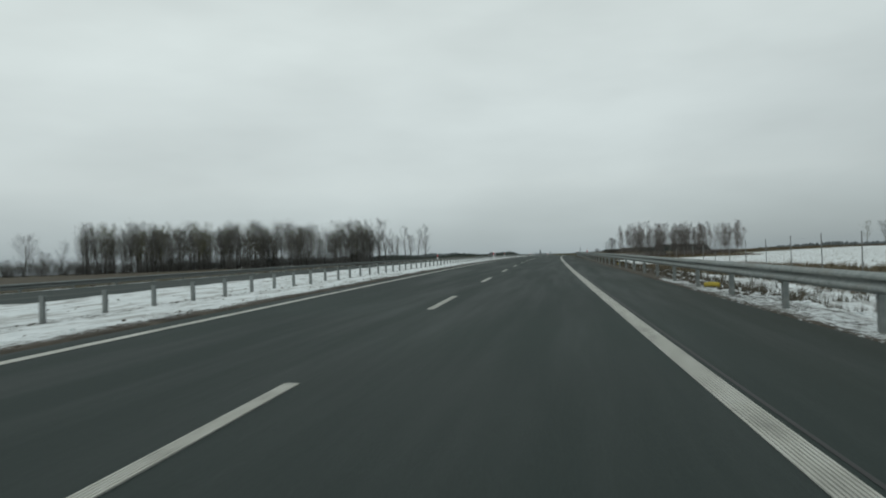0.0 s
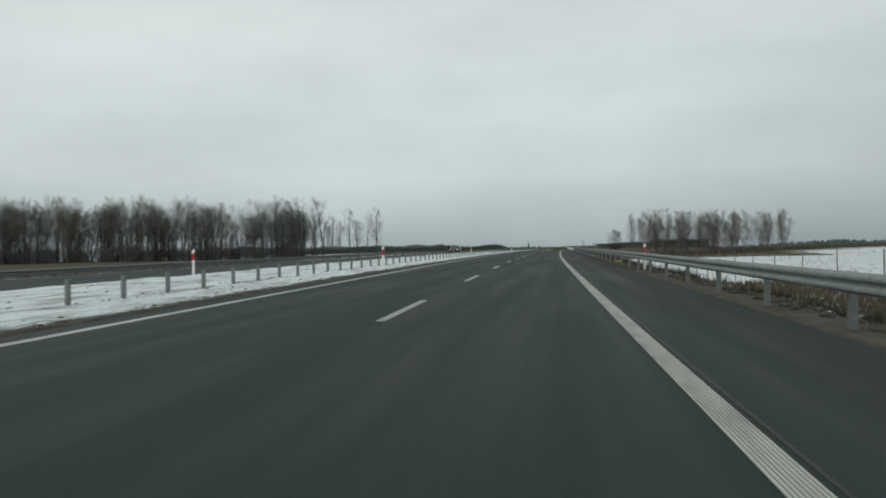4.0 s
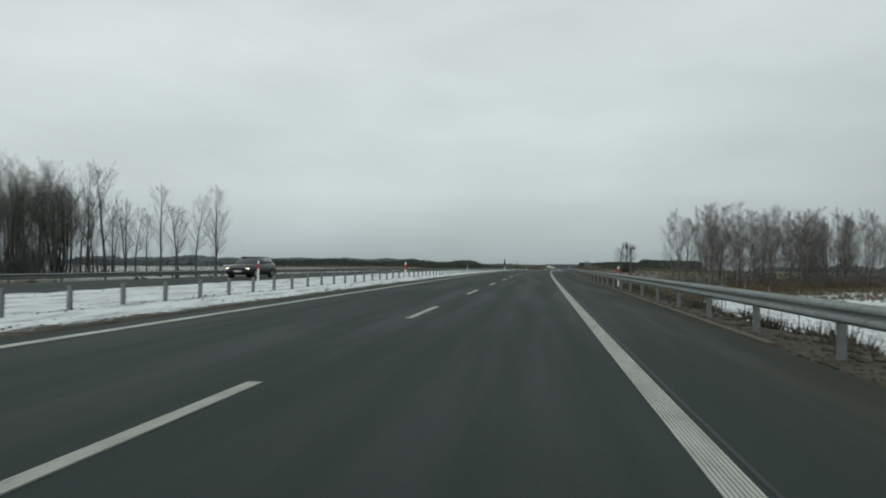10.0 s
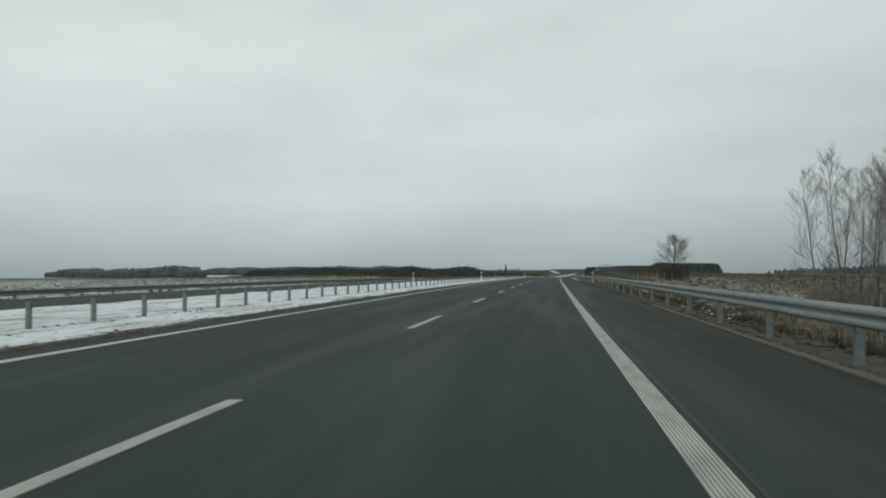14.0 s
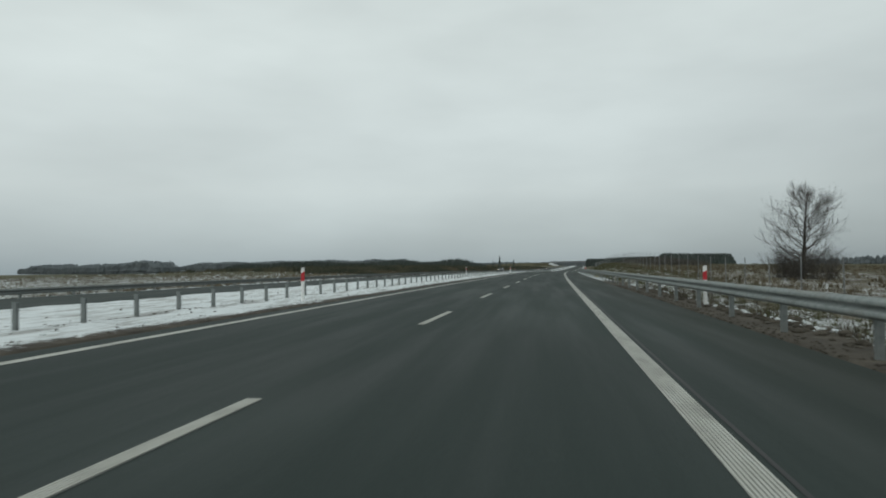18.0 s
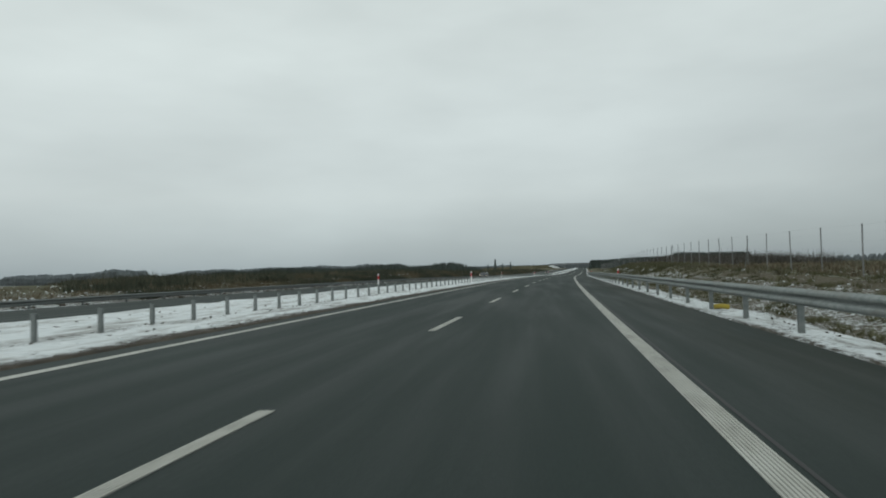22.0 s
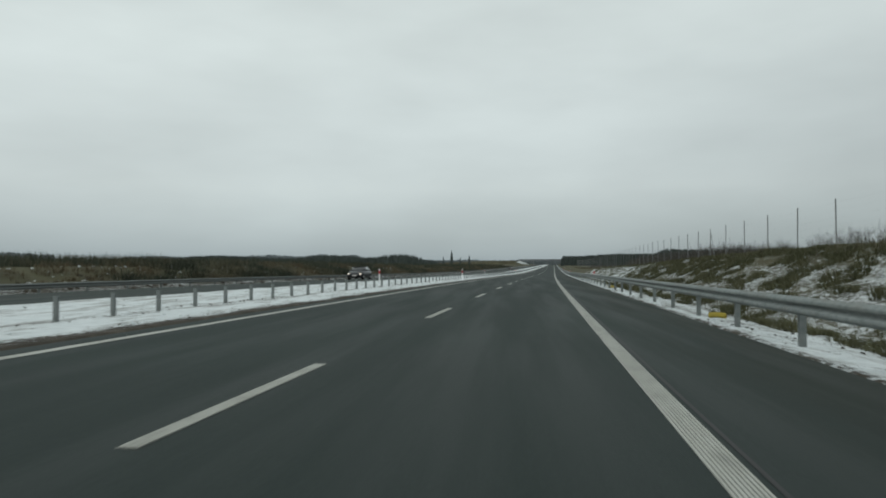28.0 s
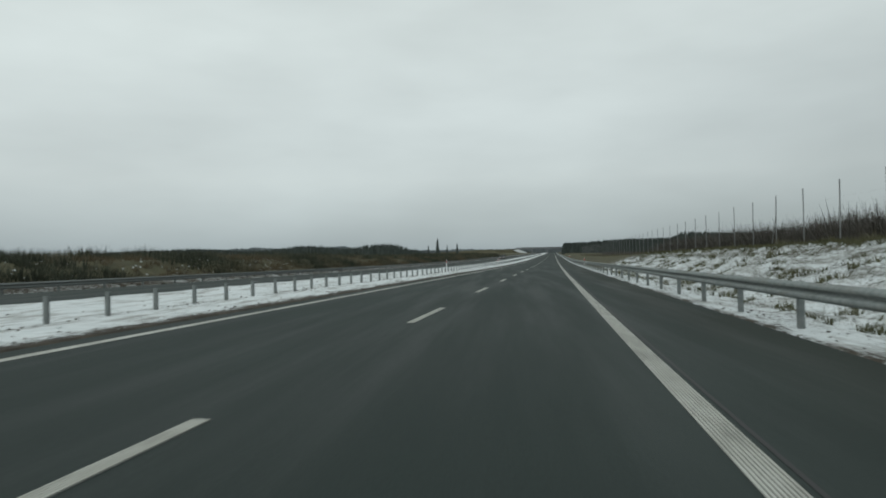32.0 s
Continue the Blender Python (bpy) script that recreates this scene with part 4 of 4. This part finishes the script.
def fence_top(s):
    """Height of the post tops over the lane line, where the fence climbs the cutting."""
    return float(np.interp(s, (322, 349, 375, 390, 434, 450, 486, 510, 532, 561, 800), (1.27, 1.63, 2.42, 2.75, 3.72, 3.80, 4.40, 4.42, 4.62, 4.85, 4.6)))


def wire_run(stations, heights, w):
    v, f = [], []
    for h in heights:
        for i in range(len(stations) - 1):
            a, b = stations[i], stations[i + 1]
            p, q = at(a, fence_u(a) - 0.05, ground_at(a, fence_u(a)) + h), at(b, fence_u(b) - 0.05, ground_at(b, fence_u(b)) + h)
            d = Vector((0, 0, w))
            o = Vector((w, 0, 0))
            k = len(v)
            v += [p - d, p + d, q + d, q - d, p - o, p + o, q + o, q - o]
            f += [(k, k + 1, k + 2, k + 3), (k + 4, k + 5, k + 6, k + 7)]
    return v, f


fence = holder("wildlife_fence", "tall wire wildlife fence on thin grey posts along the road", "fence")
WOODPOST = mat_bark("weathered_grey_post", (0.15, 0.158, 0.16), (0.27, 0.282, 0.28), 4.0)
FPOST = post_mesh("post", 0.043, 2.4, WOODPOST)
fs = [5.0 * k + 3.7 for k in range(1, 64)] + [380.1 - 5.13 * k for k in range(10, -1, -1)] + [380.1 + 4.91 * k for k in range(1, 14)] + [449.0, 450.4] + [455.6 + 5.08 * k for k in range(7)] + [491.1 + 5.0 * k for k in range(75)]
for i, s in enumerate(fs):
    z = ground_at(s, fence_u(s))
    tall = max(1.6, fence_top(s) - z) / 2.42 if s > 325 else 1.0
    part("post", FPOST, fence, upright(s, fence_u(s), z, (i * 37) % 20, ((i * 53) % 7 - 3) * 0.4) @ Matrix.Diagonal((1, 1, tall, 1)))
v, f = wire_run(fs, [0.1 + 0.35 * k for k in range(7)], 0.0009)
tagged(part("wires", mesh_from("wires", v, f, WOODPOST), fence, label="thin grey fence wires"), kind="stuff")
STRUT = post_mesh("strut", 0.038, 2.3, WOODPOST)
for s, d in ((409.56, 1), (450.4, 1), (511.1, -1), (511.1, 1), (561.1, 1), (611.1, 1)):
    part("strut", STRUT, fence, upright(s + 1.15 * d, fence_u(s) + 0.06, ground_at(s, fence_u(s)), 0, 27 * d))
v, f = [], []
box_geo(-0.035, 0.035, -0.74, 0.74, -0.05, 0.02, v, f)
part("crossbar", mesh_from("crossbar", v, f, WOODPOST), fence, along(449.7, fence_u(449.7), fence_top(449.7)))
gate = holder("fence_gate", "pale grey welded mesh gate in the wildlife fence", "gate", m=upright(236.2, fence_u(236.2) - 0.1, ground_at(236.2, fence_u(236.2))))
for name, dims in (("gate_post", (-0.53, -0.47, -0.03, 0.03, -0.3, 2.3)), ("gate_post", (0.47, 0.53, -0.03, 0.03, -0.3, 2.3)), ("gate_frame", (-0.46, 0.46, -0.015, 0.015, 2.08, 2.12)), ("gate_frame", (-0.46, 0.46, -0.015, 0.015, 0.1, 0.14))):
    v, f = [], []
    box_geo(*dims, v, f)
    part(name, mesh_from(name, v, f, STEEL), gate)
v, f = [], []
for k in range(19):
    box_geo(-0.45 + 0.05 * k - 0.008, -0.45 + 0.05 * k + 0.008, -0.003, 0.003, 0.14, 2.08, v, f)
for k in range(10):
    box_geo(-0.46, 0.46, 0.004, 0.010, 0.25 + 0.2 * k, 0.256 + 0.2 * k, v, f)
part("mesh_panel", mesh_from("mesh_panel", v, f, STEEL), gate)

DARKPOST = mat_bark("dark_grey_post", (0.085, 0.09, 0.09), (0.15, 0.158, 0.156), 4.0)
POLE = post_mesh("post", 0.06, 2.9, DARKPOST)
POLE_STRUT = post_mesh("strut", 0.045, 2.2, DARKPOST)
for s, u in ((222.0, 8.3), (226.5, 8.2)):
    z = ground_at(s, u)
    ob = holder("braced_post", "grey braced post standing on the embankment behind the guard rail", "post", "braced posts", m=upright(s, u, 0))
    part("post", POLE, ob, pose(0, 0, -0.7))
    part("strut", POLE_STRUT, ob, pose(0.0, 1.25, -0.75, 28))


# ---------------------------------------------------------------- marker posts
WHITE = material("white_plastic", (0.72, 0.73, 0.72), 0.45)
RED = material("red_reflective_band", (0.45, 0.02, 0.03), 0.4)
PIPE = mat_bark("soiled_yellow_plastic", (0.30, 0.24, 0.06), (0.52, 0.41, 0.06), 3.0)


def rounded_post(name, a, b, z0, z1, z2, mat, n=12):
    """An oval tube whose upper end may slant from z1 to z2."""
    v, f = [], []
    for top in (0, 1):
        for k in range(n):
            w = 2 * math.pi * k / n
            x, y = a * math.cos(w), b * math.sin(w)
            z = z0 if not top else z1 + (z2 - z1) * (x / a + 1) / 2
            v.append((x, y, z))
    f += [(k, (k + 1) % n, n + (k + 1) % n, n + k) for k in range(n)] + [tuple(range(n - 1, -1, -1)), tuple(range(n, 2 * n))]
    return mesh_from(name, v, f, mat)


BODY = rounded_post("body", 0.06, 0.05, -0.3, 1.08, 1.12, WHITE)
BAND = rounded_post("band", 0.064, 0.054, 0.66, 0.90, 0.97, RED)


def marker(s, u, z, lift=0.0):
    ob = tagged(new("marker_post"), "white plastic marker post with a slanted red band", "marker post", "marker posts along the road")
    ob.matrix_basis = upright(s, u, z + lift)
    part("body", BODY, ob)
    part("band", BAND, ob)


for s in (20.6, 120.6, 220.8, 321.0, 421.4, 521.7, 622.0, 722.0):
    marker(s, 7.42, -0.12, 0.14)
    marker(s - 0.8, -5.6, 0.1)
    marker(s - 7.0, -12.6, 0.08)


# ---------------------------------------------------------------- drain pipes and kerb
def pipe_mesh():
    v, f = [], []
    pts = [Vector((0, -0.22, -0.01)), Vector((0, 0.0, 0.02)), Vector((0, 0.22, 0.0))]
    tube(pts, [0.075, 0.075, 0.075], 10, v, f)
    tube(pts[::-1], [0.066, 0.066, 0.066], 10, v, f)
    return mesh_from("drain_pipe", v, f, PIPE, True)


DRAIN = pipe_mesh()
for s, u, a in ((44.1, 7.45, 60), (74.9, 7.8, 75), (135.0, 7.5, 70), (164.3, 7.45, 80), (380.4, 7.4, 70), (471.5, 7.4, 60), (501.7, 7.35, 70)):
    tagged(new("drain_pipe", DRAIN), "short yellow plastic drain pipe lying under the guard rail", "pipe", "drain pipes").matrix_basis = upright(s, u, ground_at(s, u) + 0.07, a)

KERB = mat_bark("dirty_concrete_kerb", (0.075, 0.065, 0.05), (0.15, 0.135, 0.11), 3.0)
v, f = [], []
box_geo(-0.09, 0.09, 0.01, 0.99, -0.15, 0.04, v, f)
KERB_ME = mesh_from("kerbstone", v, f, KERB)
kerb = holder("kerb", "low dirt-covered kerb along the edge of the hard shoulder", "kerb", kind="structure")
for k in range(75):
    part("kerbstone", KERB_ME, kerb, along(190.0 + k, 6.66, -0.15))


# ---------------------------------------------------------------- far bridge
CONCRETE = mat_bark("grey_concrete", (0.13, 0.14, 0.145), (0.20, 0.215, 0.22), 0.5)
bridge = holder("bridge", "distant concrete road bridge over both carriageways", "bridge", m=along(1480, -6, 0))
for name, dims in (("deck", (-42, 42, -5, 5, 6.2, 7.5)), ("pier", (-1.0, 1.0, -4, 4, -1, 6.2)), ("pier", (-21, -19.6, -4, 4, -1, 6.2)), ("pier", (19.6, 21, -4, 4, -1, 6.2)), ("parapet", (-42, 42, -5.1, -4.9, 7.5, 8.5))):
    v, f = [], []
    box_geo(*dims, v, f)
    part(name, mesh_from(name, v, f, CONCRETE), bridge)
for side in (-1, 1):
    v = [(side * 30, -9, -1), (side * 30, 9, -1), (side * 40, -9, 6.2), (side * 40, 9, 6.2), (side * 260, -20, -1), (side * 260, 20, -1), (side * 90, -9, 6.2), (side * 90, 9, 6.2)]
    f = [(2, 3, 7, 6), (0, 2, 6, 4), (1, 5, 7, 3), (4, 6, 7, 5)]
    part("ramp", mesh_from("ramp", v, f, SCRUB), bridge, label="scrub-covered earth ramp of the bridge")
    v = [(side * 21.5, -9, -1), (side * 21.5, 9, -1), (side * 40, -9, 6.15), (side * 40, 9, 6.15), (side * 30, -9.2, -1), (side * 46, -9.6, 4.5)]
    f = [(0, 1, 3, 2), (0, 2, 5, 4)]
    part("abutment", mesh_from("abutment", v, f, SNOW), bridge, label="snow-covered slope under the deck")


# ---------------------------------------------------------------- cars on the opposite carriageway
def loft(sections, mat, name):
    """A closed skin through sections of equal point counts."""
    v, f, k = [], [], len(sections[0])
    for sec in sections:
        v += sec
    for i in range(len(sections) - 1):
        for j in range(k):
            j2 = (j + 1) % k
            f.append((i * k + j, i * k + j2, (i + 1) * k + j2, (i + 1) * k + j))
    f += [tuple(range(k - 1, -1, -1)), tuple(range((len(sections) - 1) * k, len(sections) * k))]
    return mesh_from(name, v, f, mat, True)


CAR_PAINT = material("dark_car_paint", (0.018, 0.020, 0.024), 0.3, spec=0.6)
CAR_GLASS = material("dark_car_glass", (0.02, 0.024, 0.026), 0.08, spec=0.8)
TYRE = material("tyre_rubber", (0.015, 0.015, 0.015), 0.9)
ALLOY = material("wheel_alloy", (0.35, 0.36, 0.37), 0.35, 0.8)
LAMP = material("lit_headlamp", (0.9, 0.9, 0.85), 0.2)
LAMP.node_tree.nodes["Principled BSDF"].inputs["Emission Color"].default_value = (1.0, 0.86, 0.66, 1)
LAMP.node_tree.nodes["Principled BSDF"].inputs["Emission Strength"].default_value = 1.6
PLATE = material("white_plate", (0.6, 0.6, 0.58), 0.5)


def car(s, u, z, label):
    """An estate car 4.5 m long whose front faces the camera's way of coming."""
    ob = tagged(new("car"), label, "car")
    ob.matrix_basis = along(s, u, z)

    def sec(y, w, z0, z1):
        return [(-w, y, z0 + 0.08), (-w * 0.92, y, z0), (w * 0.92, y, z0), (w, y, z0 + 0.08), (w * 1.0, y, z1 - 0.12), (w * 0.93, y, z1), (-w * 0.93, y, z1), (-w * 1.0, y, z1 - 0.12)]

    part("body", loft([sec(-2.25, 0.70, 0.36, 0.66), sec(-2.12, 0.84, 0.26, 0.78), sec(-1.3, 0.90, 0.22, 0.92), sec(-0.9, 0.91, 0.22, 0.98), sec(1.6, 0.91, 0.22, 1.0), sec(2.15, 0.86, 0.28, 0.98), sec(2.25, 0.78, 0.36, 0.85)], CAR_PAINT, "body"), ob)

    def cab(y, w, z1):
        return [(-0.84, y, 0.94), (0.84, y, 0.94), (w, y, z1), (-w, y, z1)]

    part("windows", loft([cab(-0.95, 0.80, 0.97), cab(-0.35, 0.66, 1.40), cab(1.5, 0.65, 1.42), cab(2.1, 0.74, 1.0)], CAR_GLASS, "windows"), ob)
    v, f = [], []
    part("roof", loft([[(-0.64, -0.34, 1.40), (0.64, -0.34, 1.40), (0.58, -0.3, 1.46), (-0.58, -0.3, 1.46)], [(-0.64, 1.5, 1.42), (0.64, 1.5, 1.42), (0.58, 1.45, 1.47), (-0.58, 1.45, 1.47)]], CAR_PAINT, "roof"), ob)
    for sx in (-1, 1):
        v, f = [], []
        box_geo(sx * 0.66 - 0.12, sx * 0.66 + 0.12, -2.24, -2.05, 0.62, 0.70, v, f)
        part("headlamp", mesh_from("headlamp", v, f, LAMP), ob, label="lit warm headlamp")
        v, f = [], []
        box_geo(sx * 0.98 - 0.09, sx * 0.98 + 0.09, -0.75, -0.62, 0.95, 1.08, v, f)
        part("mirror", mesh_from("mirror", v, f, CAR_PAINT), ob)
        for y in (-1.42, 1.38):
            v, f = [], []
            tube([Vector((sx * 0.70, y, 0.32)), Vector((sx * 0.92, y, 0.32))], [0.32, 0.32], 16, v, f)
            f += [tuple(range(15, -1, -1)), tuple(range(16, 32))]
            wheel = part("wheel", mesh_from("wheel", v, f, TYRE), ob)
            v, f = [], []
            tube([Vector((sx * 0.80, y, 0.32)), Vector((sx * 0.93, y, 0.32))], [0.20, 0.19], 12, v, f)
            f += [tuple(range(11, -1, -1)), tuple(range(12, 24))]
            part("rim", mesh_from("rim", v, f, ALLOY), wheel)
    v, f = [], []
    box_geo(-0.26, 0.26, -2.27, -2.24, 0.42, 0.53, v, f)
    part("plate", mesh_from("plate", v, f, PLATE), ob)
    v, f = [], []
    box_geo(-0.5, 0.5, -2.26, -2.2, 0.56, 0.66, v, f)
    part("grille", mesh_from("grille", v, f, TYRE), ob)


car(223.0, -17.0, far_slope(-17.0), "dark estate car with lit headlamps on the opposite carriageway")
car(790.0, -17.2, far_slope(-17.2), "dark car with lit headlamps far off on the opposite carriageway")
car(530.0, -18.8, far_slope(-18.8), "dark car with lit headlamps on the opposite carriageway")
